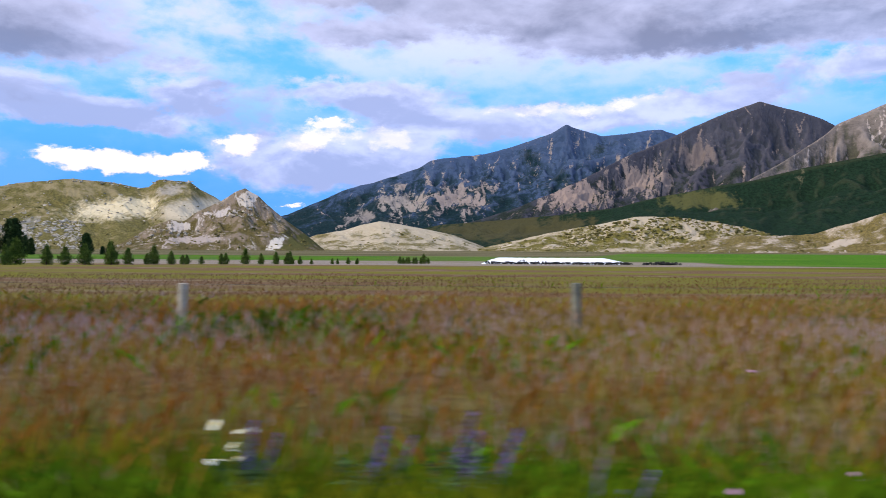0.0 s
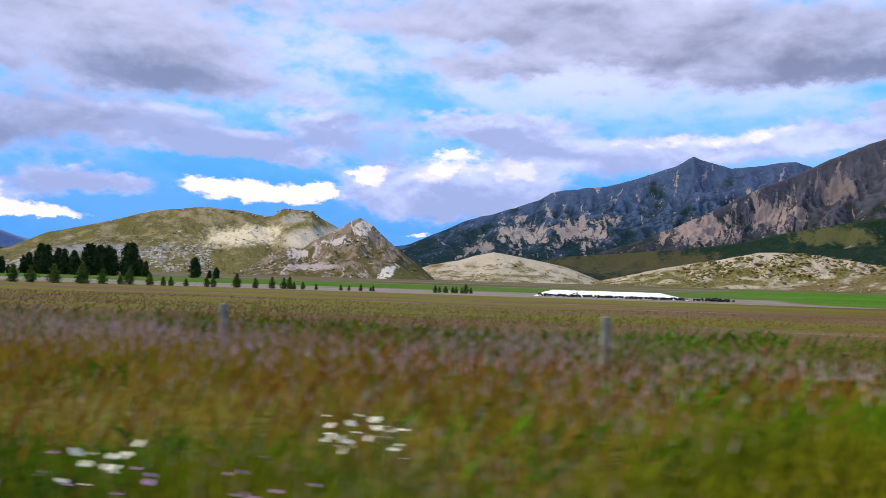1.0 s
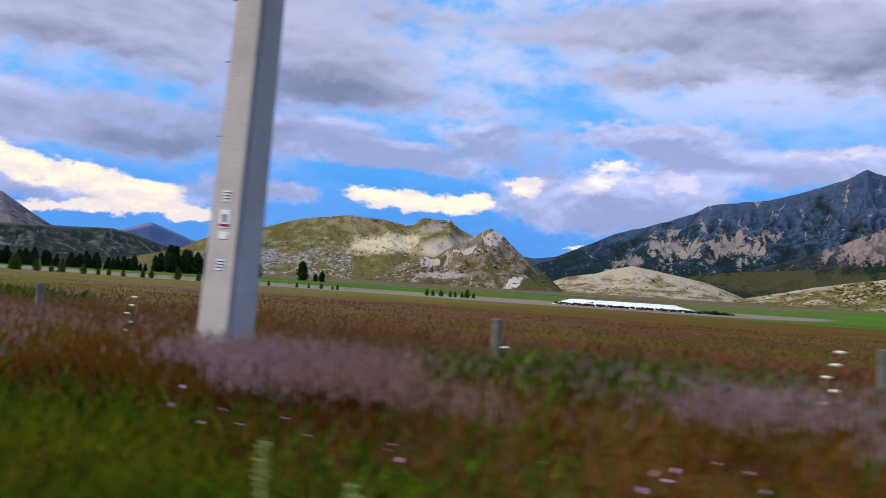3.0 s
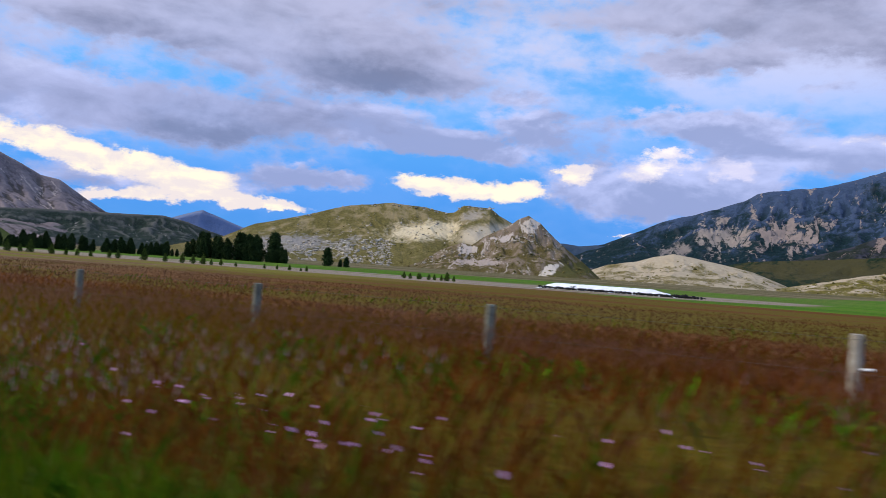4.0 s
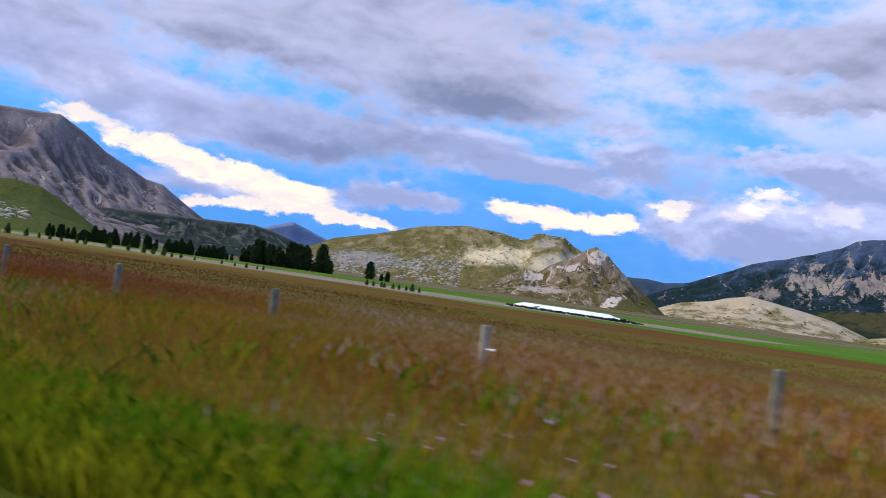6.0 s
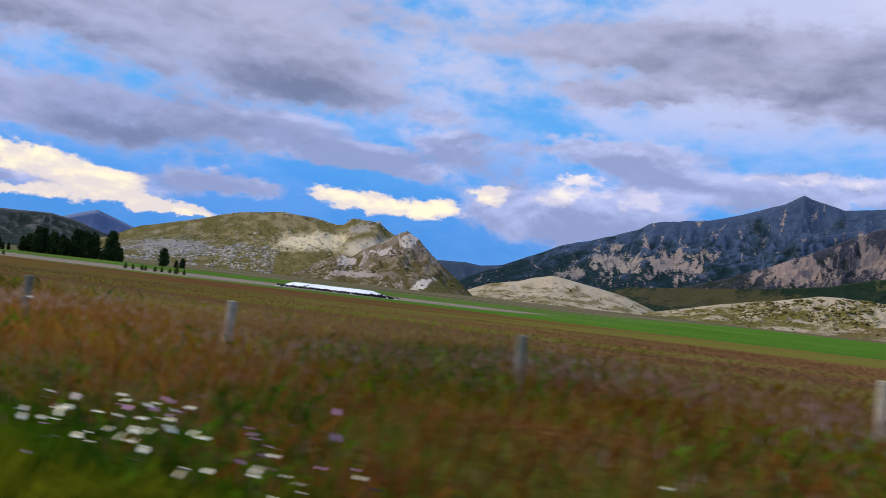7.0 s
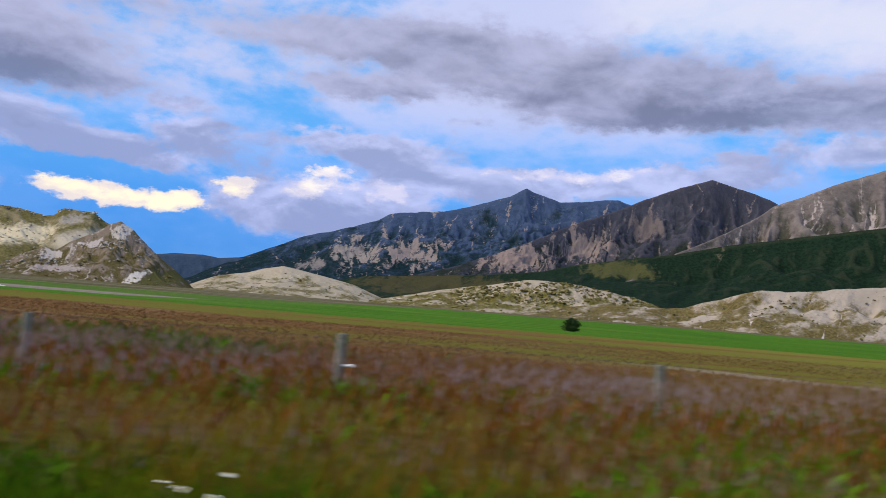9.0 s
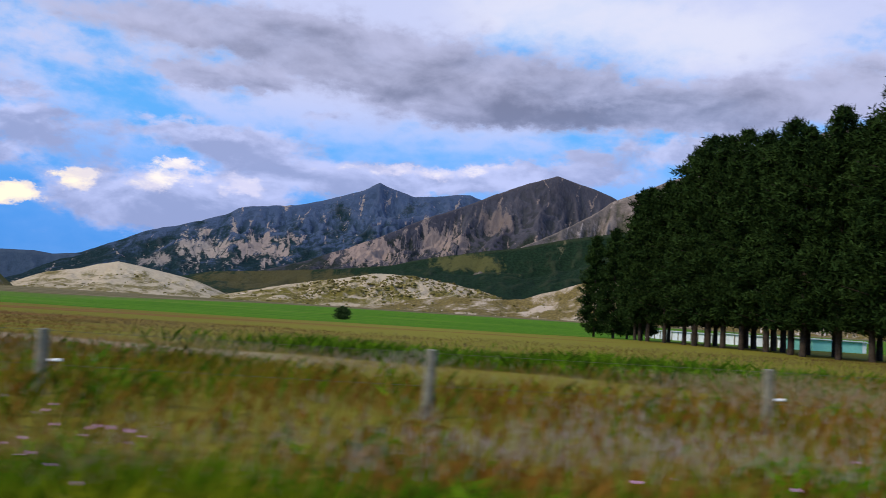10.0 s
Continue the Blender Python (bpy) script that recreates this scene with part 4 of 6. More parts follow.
scatter_rocks(G_PTS, 350, 0.10, 0.80, 0.02, 0.30, 0.8, 3.2, "pale limestone blocks along a hill crest", 9, 0.45)


def scatter_scrub(pts, n, s0, s1, v0, v1, small, large, label, seed, clump=0.52, lam=7.0):
    """Low shrubs and tussock clumps, each a squat uneven mound."""
    rng = np.random.default_rng(seed)
    ns, nv = pts.shape[:2]
    a = rng.integers(int(s0 * ns), int(s1 * ns), n * 5)
    b = rng.integers(int(v0 * nv), int(v1 * nv), n * 5)
    keep = fbm(a / lam, b / lam, 4, seed, 0.6) > clump
    a, b = a[keep][:n], b[keep][:n]
    at = pts[a, b] + rng.normal(0, 1, (len(a), 3)) * (2.5, 1.5, 0.1)
    size = small + (large - small) * rng.random(len(a)) ** 2.5
    V, F = boulder_arrays(rng, len(a), size, at)
    tagged(new("scrub", finish("scrub", V, F, [MAT["scrub"]])), label, "scrub", kind="stuff")


scatter_scrub(E1_PTS, 1500, 0.30, 0.98, 0.0, 0.55, 1.0, 5.0, "olive scrub thick on the upper side of a pale hill", 26, 0.46, 12.0)
scatter_scrub(E1_PTS, 700, 0.05, 0.98, 0.02, 0.95, 0.9, 3.6, "olive scrub dotted over a pale hill", 21)
scatter_scrub(E2_PTS, 800, 0.05, 0.98, 0.02, 0.95, 0.7, 3.0, "olive scrub dotted over a pale tan hill", 22)
scatter_scrub(F_PTS, 240, 0.10, 0.98, 0.10, 0.95, 0.9, 3.2, "low scrub on a smooth pale hill", 23, 0.58)
scatter_scrub(G_PTS, 700, 0.05, 0.98, 0.15, 0.98, 0.6, 2.4, "dark scrub in the gullies of a limestone hill", 24)
scatter_scrub(H_PTS, 900, 0.10, 0.95, 0.20, 0.98, 0.8, 2.6, "tussock and scrub on a grassy hill", 25, 0.56)


# ---- trees ----
def tuft_arrays(rng, centres, per, length, width, spread, up=0.3):
    """Many slim triangles round each centre: needle tufts or leaves."""
    n = len(centres) * per
    c = np.repeat(centres, per, 0) + rng.normal(0, spread, (n, 3))
    d = rng.normal(0, 1, (n, 3)) + (0, 0, up)
    d /= np.linalg.norm(d, axis=1)[:, None]
    side = np.cross(d, rng.normal(0, 1, (n, 3)))
    side /= np.linalg.norm(side, axis=1)[:, None]
    L = length * (0.6 + 0.8 * rng.random((n, 1)))
    V = np.stack([c - side * width, c + side * width, c + d * L], 1)
    return V.reshape(-1, 3), np.arange(n * 3).reshape(-1, 3)


def tree(name, height, radius, bare, whorls, arms, per, length, width, mat, label, category, seed, rounded=0.5, group=""):
    """A tapered trunk with whorls of limbs, each limb carrying tufts of needles."""
    rng = np.random.default_rng(seed)
    ob = thing(name, 0, 0, 0, label, category, group)
    bm = bmesh.new()
    lean = rng.normal(0, 0.012, 2)
    mids = [Vector((lean[0] * h * height, lean[1] * h * height, h * height)) for h in (0, 0.25, 0.5, 0.75, 0.97)]
    r0 = 0.012 * height + 0.04
    for k in range(4):
        tube_bm(mids[k] - Vector((0, 0, 0.05)), mids[k + 1], r0 * (1 - 0.24 * k), r0 * (1 - 0.24 * (k + 1)), 9, bm)
    centres = []
    for w in range(whorls):
        f = w / (whorls - 1)
        h = bare + (height - bare) * f
        shape = (1 - f) ** (1 - rounded * 0.6) * (0.55 + 0.45 * min(1, f * 4 + 0.25))
        for a in range(arms):
            ang = 6.283 * (a / arms) + rng.random() * 1.2 + w
            reach = radius * shape * (0.45 + 0.75 * rng.random()) + 0.10 * radius
            tip = Vector((math.cos(ang) * reach, math.sin(ang) * reach, h + reach * (0.18 + 0.25 * f) + rng.normal(0, 0.15)))
            root = Vector((0, 0, h)) + Vector((lean[0] * h, lean[1] * h, 0))
            if w % 2 == 0 and a % 2 == 0:
                tube_bm(root, tip, 0.012 * height * (1 - 0.7 * f) * 0.35, 0.004 * height * 0.3, 4, bm)
            steps = max(2, int(5 * shape + 1))
            for q in range(steps):
                centres.append(tuple(root.lerp(tip, 0.35 + 0.65 * (q + rng.random() * 0.6) / steps)))
    centres.append((0, 0, height * 0.99))
    part("trunk", bm, MAT["bark"], ob)
    V, F = tuft_arrays(rng, np.array(centres), per, length, width, length * 0.42, 0.5)
    crown = new("crown", finish("crown", V, F, [mat]))
    crown.parent = ob
    return ob


def spread(ob, spots, rng, tilt=0.0):
    """Put ob at the first spot and copies at the others."""
    for k, (x, y, s) in enumerate(spots):
        z = float(ground_height(x, y))
        m = Matrix.Translation((x, y, z - 0.03)) @ Matrix.Rotation(tilt * (0.6 + 0.8 * rng.random()) if tilt else 0.0, 4, "Y") @ Matrix.Rotation(rng.random() * 6.28, 4, "Z") @ Matrix.Diagonal((s * (0.92 + 0.16 * rng.random()), s * (0.92 + 0.16 * rng.random()), s, 1))
        if k == 0:
            ob.matrix_basis = m
        else:
            ob.scale, keep = (1, 1, 1), ob.matrix_basis.copy()
            copy_thing(ob, m)
            ob.matrix_basis = keep


rng = np.random.default_rng(77)

# the dense stand of tall pines beside the paddock
PINES = [tree("pine_tree", 15.0, 3.0, 2.0, 24, 8, 28, 0.38, 0.056, MAT["needles"], "tall dark green pine in a dense stand", "pine tree", 200 + k, 0.98, "pines in the stand") for k in range(4)]
EDGE = tree("pine_tree", 12.5, 2.7, 0.7, 24, 8, 40, 0.32, 0.046, MAT["needles"], "tall dark cone-shaped pine at the end of a stand", "pine tree", 210, 0.75, "pines in the stand")
spread(EDGE, [(247.3, 100.0, 1.0), (250.6, 97.0, 0.85), (245.6, 87.6, 0.96), (250.2, 91.0, 1.02)], rng)
spots = [[], [], [], []]
y = 83.0
k = 0
while y > 14:
    s = float(np.interp(y, [14, 38, 46, 60, 72, 84], [1.08, 1.04, 1.0, 1.19, 1.07, 0.93])) * (0.94 + 0.12 * rng.random())
    spots[k % 4].append((246.0 + rng.normal(0, 0.5), y, s))
    spots[(k + 2) % 4].append((251.0 + rng.normal(0, 0.7), y - 1.2, s * 1.0))
    y -= 2.7 + rng.random() * 0.8
    k += 1
for ob, sp in zip(PINES, spots):
    spread(ob, sp, rng)

# the row of young conifers that runs away from the road
YOUNG = [tree("young_conifer", 2.3, 1.15, 0.12, 11, 6, 9, 0.24, 0.040, MAT["young"], "young bushy green conifer in a long row", "conifer", 300 + k, 0.25, "row of young conifers") for k in range(3)]
spots = [[], [], []]
for k in range(34):
    f = k / 33
    yy = 74 + 82 * f + rng.normal(0, 0.5)
    xx = -46 + 20 * f + rng.normal(0, 0.5)
    if 14 < k and rng.random() < 0.10:
        continue
    spots[k % 3].append((xx, yy, (0.92 - 0.40 * f) * (0.55 + 0.70 * rng.random())))
for k in range(9):
    spots[k % 3].append((-23 + k * 0.7 + rng.normal(0, 0.4), 196 + k * 2.6, 0.5 + 0.5 * rng.random()))
for ob, sp in zip(YOUNG, spots):
    spread(ob, sp, rng)

# dark shelter belts far over the crop
BELT = [tree("shelterbelt_pine", 14.5, 4.6, 0.8, 12, 6, 11, 1.3, 0.30, MAT["belt"], "dark pine in a distant shelter belt", "pine tree", 400 + k, 0.6, "distant shelter belt") for k in range(3)]
spots = [[], [], []]
for k in range(30):
    f = k / 29
    spots[k % 3].append((-366 + 80 * f + rng.normal(0, 2.5), 474 + 14 * f + rng.normal(0, 5), 0.72 + 0.70 * rng.random() - (0.35 if f > 0.86 else 0)))
for k in range(96):
    f = k / 95
    if 0.60 < f < 0.66:
        continue
    spots[k % 3].append((-440 + 88 * f + rng.normal(0, 2), 352 + 92 * f + rng.normal(0, 4), (0.30 + 0.46 * rng.random()) * (1.0 if k % 5 else 0.55)))
for ob, sp in zip(BELT, spots):
    spread(ob, sp, rng)

ROUND = [tree("lone_tree", 12.5, 4.6, 0.8, 10, 7, 11, 1.2, 0.26, MAT["bush"], "dark rounded tree standing alone on pasture", "tree", 500 + k, 0.95) for k in range(2)]
spread(ROUND[0], [(-255, 498, 1.0)], rng)
spread(ROUND[1], [(-243, 505, 0.55), (-247, 503, 0.4), (-300, 500, 0.45)], rng)
BUSH = tree("bush", 2.8, 2.5, 0.15, 8, 7, 14, 0.42, 0.09, MAT["bush"], "single round dark bush at the edge of the crop", "bush", 510, 0.95)
spread(BUSH, [(215.8, 203.5, 1.0)], rng)


# ---- fence ----
POST_X = [-30.0, -24.9, -19.8, -14.6, -9.5, -4.24, 1.09, 5.7, 11.13, 16.08, 21.33, 24.85, 35.76, 39.9, 44.2, 48.32, 52.45, 56.54, 60.9, 65.5, 69.6, 73.6, 77.7, 81.7, 86.1, 90.2, 94.3, 98.4, 102.5, 106.6,
          110.9, 115.1, 119.4, 123.5, 127.3, 131.4, 135.45, 139.7, 143.64, 147.97, 151.95, 156.3, 160.4, 164.45, 168.2, 172.0, 175.8, 179.5, 183.6, 187.8, 191.8, 195.7, 199.65, 203.8, 207.7, 211.8, 216.06, 220.13] + [224.2 + 4.08 * k for k in range(12)]


def fence_y(x):
    return float(np.interp(x, [-40, 65, 86, 106, 124, 140, 162, 190, 204, 215, 270], [10.9, 10.9, 10.5, 10.4, 10.0, 9.9, 9.4, 9.0, 8.6, 7.7, 7.4]))


def build_fence():
    fence = thing("fence", 0, 0, 0, "weathered wooden post and wire paddock fence", "fence")
    rng = np.random.default_rng(15)
    shapes, shapes_fair = [], []
    for k in range(4):
        bm = tube_bm((0, 0, -0.2), (rng.normal(0, 0.012), rng.normal(0, 0.012), 0.98), 0.072, 0.064, 10)
        bmesh.ops.bevel(bm, geom=[e for e in bm.edges if all(v.co.z > 0.95 for v in e.verts)], offset=0.012, segments=1, affect="EDGES")
        for v in bm.verts:
            v.co.x += rng.normal(0, 0.003)
        me = bpy.data.meshes.new("post")
        bm.to_mesh(me)
        bm.free()
        me.materials.append(MAT["wood"])
        shapes.append(me)
        fair = me.copy()
        fair.materials[0] = MAT["fair_wood"]
        shapes_fair.append(fair)
    cap = bpy.data.meshes.new("insulator")
    bm = tube_bm((0.06, -0.03, 0), (0.19, -0.05, 0.01), 0.016, 0.020, 7)
    bm.to_mesh(cap)
    bm.free()
    cap.materials.append(MAT["white"])
    for k, x in enumerate(POST_X):
        ob = new("post", (shapes_fair if k in (5, 24, 33, 35, 38, 40, 41, 44) else shapes)[k % 4])
        ob.parent = fence
        ob.matrix_basis = Matrix.Translation((x, fence_y(x), 0)) @ Matrix.Rotation(rng.normal(0, 0.025), 4, "Y") @ Matrix.Rotation(rng.random() * 6, 4, "Z") @ Matrix.Diagonal((1, 1, 0.96 + 0.08 * rng.random(), 1))
        if k in (12, 18, 24, 28, 33, 35, 37, 40, 42, 44, 46, 48, 50, 52, 55, 57):
            c = new("insulator", cap)
            c.parent = ob
            c.matrix_basis = ob.matrix_basis.to_3x3().to_4x4().inverted() @ Matrix.Translation((0.0, 0.0, 0.62))
    # braced section
    for x, h, r in ((27.87, 1.08, 0.088), (29.67, 0.95, 0.085), (30.8, 0.92, 0.050), (32.1, 0.96, 0.088)):
        part("strainer_post", tube_bm((x, 10.9, -0.2), (x, 10.9, h), r * 1.05, r, 10), MAT["wood"], fence)
    part("rail", tube_bm((27.9, 10.84, 0.86), (29.7, 10.82, 0.89), 0.06, 0.055, 8), MAT["wood"], fence, "grey wooden brace rail")
    part("rail", tube_bm((29.65, 10.82, 0.90), (32.2, 10.82, 0.86), 0.055, 0.06, 8), MAT["wood"], fence, "grey wooden brace rail")
    part("brace_wire", tube_bm((30.8, 10.85, 0.45), (32.1, 10.85, 0.78), 0.012, 0.012, 5), MAT["wire"], fence)
    for z in (0.95, 0.58):
        bm = bmesh.new()
        stops = [-30, 0, 30, 65, 86, 106, 124, 140, 162, 190, 204, 215, 268]
        rings = [[bm.verts.new((a, fence_y(a) - 0.09 + 0.002 * math.cos(q * 1.2566), z + 0.002 * math.sin(q * 1.2566))) for q in range(5)] for a in stops]
        for r0, r1 in zip(rings, rings[1:]):
            for q in range(5):
                bm.faces.new((r0[q], r1[q], r1[(q + 1) % 5], r0[(q + 1) % 5]))
        part("wire", bm, MAT["wire"], fence)


build_fence()


# ---- roadside furniture ----
def marker_post(x, y, lean):
    ob = thing("marker_post", x, y, 0, "white roadside edge marker post with a red band", "marker post", "edge marker posts")
    ob.matrix_basis = pose(x, y, -0.12, 0, lean, 8)
    part("post", box_bm(0.105, 0.035, 1.13, (0, 0, 0), 0.008), MAT["white"], ob)
    part("red_band", box_bm(0.109, 0.039, 0.165, (0, 0, 0.80), 0.002), MAT["red"], ob, "red reflective band")
    return ob


marker_post(17.0, 3.2, 4.0)
marker_post(108.09, 2.85, 3.5)
marker_post(196.65, 1.4, 4.0)


def power_pole(x, y, lean, side, wide):
    ob = thing("power_pole", x, y, 0, "tall tapered grey concrete power pole with climbing pegs", "power pole", "power poles")
    ob.matrix_basis = pose(x, y, -0.3, 0, lean, -14)
    bm = box_bm(wide, 0.40, 10.0, (0, 0, 0), 0.0, 0.62)
    bmesh.ops.bevel(bm, geom=[e for e in bm.edges if abs(e.verts[0].co.z - e.verts[1].co.z) > 5], offset=0.05, segments=2, affect="EDGES")
    shaft = part("shaft", bm, MAT["concrete"], ob)
    for z in (3.2, 4.05, 4.75, 5.4, 6.1):
        w = 0.5 * wide * (1 - 0.38 * z / 10)
        part("climbing_peg", tube_bm((side * w * 0.8, -0.05, z), (side * (w + 0.13), -0.07, z + 0.01), 0.009, 0.009, 6), MAT["dark"], shaft)
    for z, h, w in ((2.47, 0.12, 0.14), (2.18, 0.20, 0.17), (2.06, 0.08, 0.16), (1.72, 0.12, 0.13)):
        face = -0.20 * (1 - 0.38 * (z + 0.08) / 10) - 0.006
        plate = part("label_plate", box_bm(w, 0.004, h, (0.02, face, z)), MAT["label"], shaft, "small white printed label")
        if h > 0.15:
            part("printed_mark", box_bm(0.06, 0.003, 0.09, (0.02, face - 0.003, z + 0.06)), MAT["ink"], plate)
            part("printed_band", box_bm(w, 0.003, 0.03, (0.02, face - 0.003, z + 0.015)), MAT["maroon"], plate)
        elif h > 0.1:
            for q in range(3):
                part("printed_line", box_bm(w * 0.8, 0.003, 0.012, (0.02, face - 0.003, z + 0.025 + 0.032 * q)), MAT["ink"], plate)
    return ob


power_pole(58.73, 7.9, 3.0, -1, 0.62)
power_pole(171.86, 7.1, 2.4, 1, 0.54)


def stake(x, y, top):
    ob = thing("white_stake", x, y, 0, "short white wooden stake in the grass", "stake", "white stakes")
    part("shaft", box_bm(0.14, 0.10, top + 0.15, (0, 0, -0.15), 0.008), MAT["white"], ob)
    ob.matrix_basis = pose(x, y, 0, 0, 2.5, 5)


stake(57.3, 10.3, 0.90)
stake(170.3, 8.9, 1.02)


def cabinet(x, y):
    ob = thing("roadside_cabinet", x, y, 0, "dark green utility cabinet with white corner panels", "cabinet")
    ob.matrix_basis = pose(x, y, -0.05, 0, 2.0, 8)
    part("body", box_bm(0.42, 0.36, 0.90, (0, 0, 0), 0.02), MAT["cabinet"], ob)
    part("lid", box_bm(0.44, 0.39, 0.03, (0, 0, 0.90), 0.01), MAT["cabinet"], ob)
    for sx in (-1, 1):
        part("corner_panel", box_bm(0.085, 0.39, 0.86, (sx * 0.185, -0.012, 0.02), 0.01), MAT["white"], ob, "white painted corner panel")
    part("side_plate", box_bm(0.02, 0.34, 0.70, (0.232, 0.02, 0.1), 0.005), MAT["dark"], ob)
    part("latch", box_bm(0.03, 0.02, 0.10, (0.04, -0.19, 0.5), 0.004), MAT["grey"], ob)


cabinet(53.0, 7.7)


def road_sign(x, y):
    ob = thing("road_sign", x, y, 0, "small grey road sign seen edge-on atop a white post", "road sign")
    ob.matrix_basis = pose(x, y, -0.1, 0, 4.6, 0)
    part("post", box_bm(0.10, 0.10, 2.06, (0, 0, 0), 0.012), MAT["white"], ob)
    plate = part("plate", box_bm(0.012, 0.34, 0.42, (-0.125, 0.0, 1.72), 0.004), MAT["grey"], ob, "grey back of the sign plate")
    part("rim", box_bm(0.03, 0.36, 0.02, (-0.118, 0, 2.13), 0.003), MAT["dark"], plate)
    for q in range(3):
        part("printed_line", box_bm(0.003, 0.16, 0.022, (-0.117, -0.06, 1.86 + 0.05 * q)), MAT["label"], plate)
    for z in (1.76, 2.03):
        part("bracket", box_bm(0.055, 0.11, 0.11, (-0.092, 0, z - 0.05), 0.008, 0.6), MAT["dark"], ob, "dark steel bracket behind the plate")
        part("clamp", box_bm(0.125, 0.125, 0.020, (-0.012, 0, z), 0.003), MAT["dark"], ob, "dark steel clamp band")
        part("bolt", tube_bm((0.05, -0.04, z + 0.010), (0.095, -0.04, z + 0.010), 0.009, 0.009, 6), MAT["white"], ob)


road_sign(166.64, 4.1)


# ---- silage clamp with its tyres ----
def tyre_mesh():
    bm = bmesh.new()
    n, m = 12, 6
    rings = []
    for i in range(n):
        a = 6.283 * i / n
        rings.append([bm.verts.new(((0.27 + 0.09 * math.cos(6.283 * j / m)) * math.cos(a), (0.27 + 0.09 * math.cos(6.283 * j / m)) * math.sin(a), 0.10 + 0.10 * math.sin(6.283 * j / m))) for j in range(m)])
    for i in range(n):
        for j in range(m):
            bm.faces.new((rings[i][j], rings[(i + 1) % n][j], rings[(i + 1) % n][(j + 1) % m], rings[i][(j + 1) % m]))
    me = bpy.data.meshes.new("tyre")
    bm.to_mesh(me)
    bm.free()
    me.materials.append(MAT["tyre"])
    return me


TYRE = tyre_mesh()


def add_tyre(x, y, z, rng, scale=1.0, tilt=0.5, label="worn black tyre weighing down the silage cover", group="tyres on the silage"):
    ob = new("tyre", TYRE)
    ob.matrix_basis = Matrix.Translation((x, y, z)) @ Euler((rng.normal(0, tilt), rng.normal(0, tilt), rng.random() * 6)).to_matrix().to_4x4() @ Matrix.Scale(scale, 4)
    tagged(ob, label, "tyre", group)


def build_silage():
    rng = np.random.default_rng(31)
    ax, ay, bx, by = -3.6, 252.0, 41.0, 245.6
    g = float(ground_height(0, 248))
    ob = thing("silage_clamp", 0, 0, 0, "long low silage heap under a white plastic sheet", "silage clamp")
    n, m = 70, 16
    V = []
    prof = lambda u: min(1.0, 2.6 * u, 2.6 * (1 - u)) ** 0.7
    for i in range(n):
        f = i / (n - 1)
        end = min(1.0, f * 9, (1 - f) * 5.5) ** 0.7
        for j in range(m):
            u = j / (m - 1)
            off = (u - 0.5) * 11.0
            x = ax + (bx - ax) * f - off * (by - ay) / 45.0
            y = ay + (by - ay) * f + off
            z = g - 0.1 + 1.95 * end * prof(u) * (1 + 0.10 * (rng.random() - 0.5))
            V.append((x, y + 3.0, z))
    i = np.arange(n * m).reshape(n, m)
    faces = np.stack([i[:-1, :-1], i[1:, :-1], i[1:, 1:], i[:-1, 1:]], -1).reshape(-1, 4)
    sheet = new("cover_sheet", finish("cover_sheet", V, faces, [MAT["sheet"]], True))
    sheet.parent = ob
    for k in range(230):
        f = 0.03 + 0.95 * rng.random()
        x, y = ax + (bx - ax) * f, ay + (by - ay) * f
        add_tyre(x + rng.normal(0, 0.3), y - 2.95 + rng.normal(0, 0.3), g + 0.02 + 0.50 * rng.random(), rng, 1.15)
    for k in range(14):
        add_tyre(ax + 12.4 + rng.normal(0, 0.5), ay - 2.0 + rng.normal(0, 0.5), g + 0.3 + 0.8 * rng.random(), rng, 1.1)
    for k in range(70):
        r = rng.random() ** 0.6
        x, y = 46 + 7 * (rng.random() - 0.5) * 2 * r, 228 + 3 * rng.normal(0, 0.6)
        add_tyre(x, y, float(ground_height(x, y)) + 0.15 + 0.8 * (1 - r) * rng.random(), rng, 1.15, 0.6, "old black tyre in a loose heap on gravel", "heap of spare tyres")


build_silage()


# ---- low sheds behind the pines ----
def shed(x, y0, y1, h, mat, label):
    ob = thing("farm_shed", x, 0, 0, label, "shed", "sheds behind the pines")
    body = part("wall", box_bm(6.0, y1 - y0, h, (0, (y0 + y1) / 2, -1.0), 0.05), mat, ob)
    part("roof", box_bm(6.6, y1 - y0 + 0.5, 0.14, (0, (y0 + y1) / 2, h - 1.0), 0.03), MAT["steel"], ob, "pale corrugated roof")
    k = y0 + 1.2
    while k < y1 - 0.6:
        part("post", box_bm(0.14, 0.14, h, (-3.08, k, -1.0)), MAT["wood"], body)
        k += 3.0


shed(277, 93, 121, 2.0, MAT["pale"], "long low pale farm shed half hidden by pines")
shed(284, 127, 170, 1.7, MAT["pale"], "very long low pale farm shed half hidden by pines")
shed(271, 85, 91, 2.1, MAT["turquoise"], "small turquoise farm shed half hidden by pines")


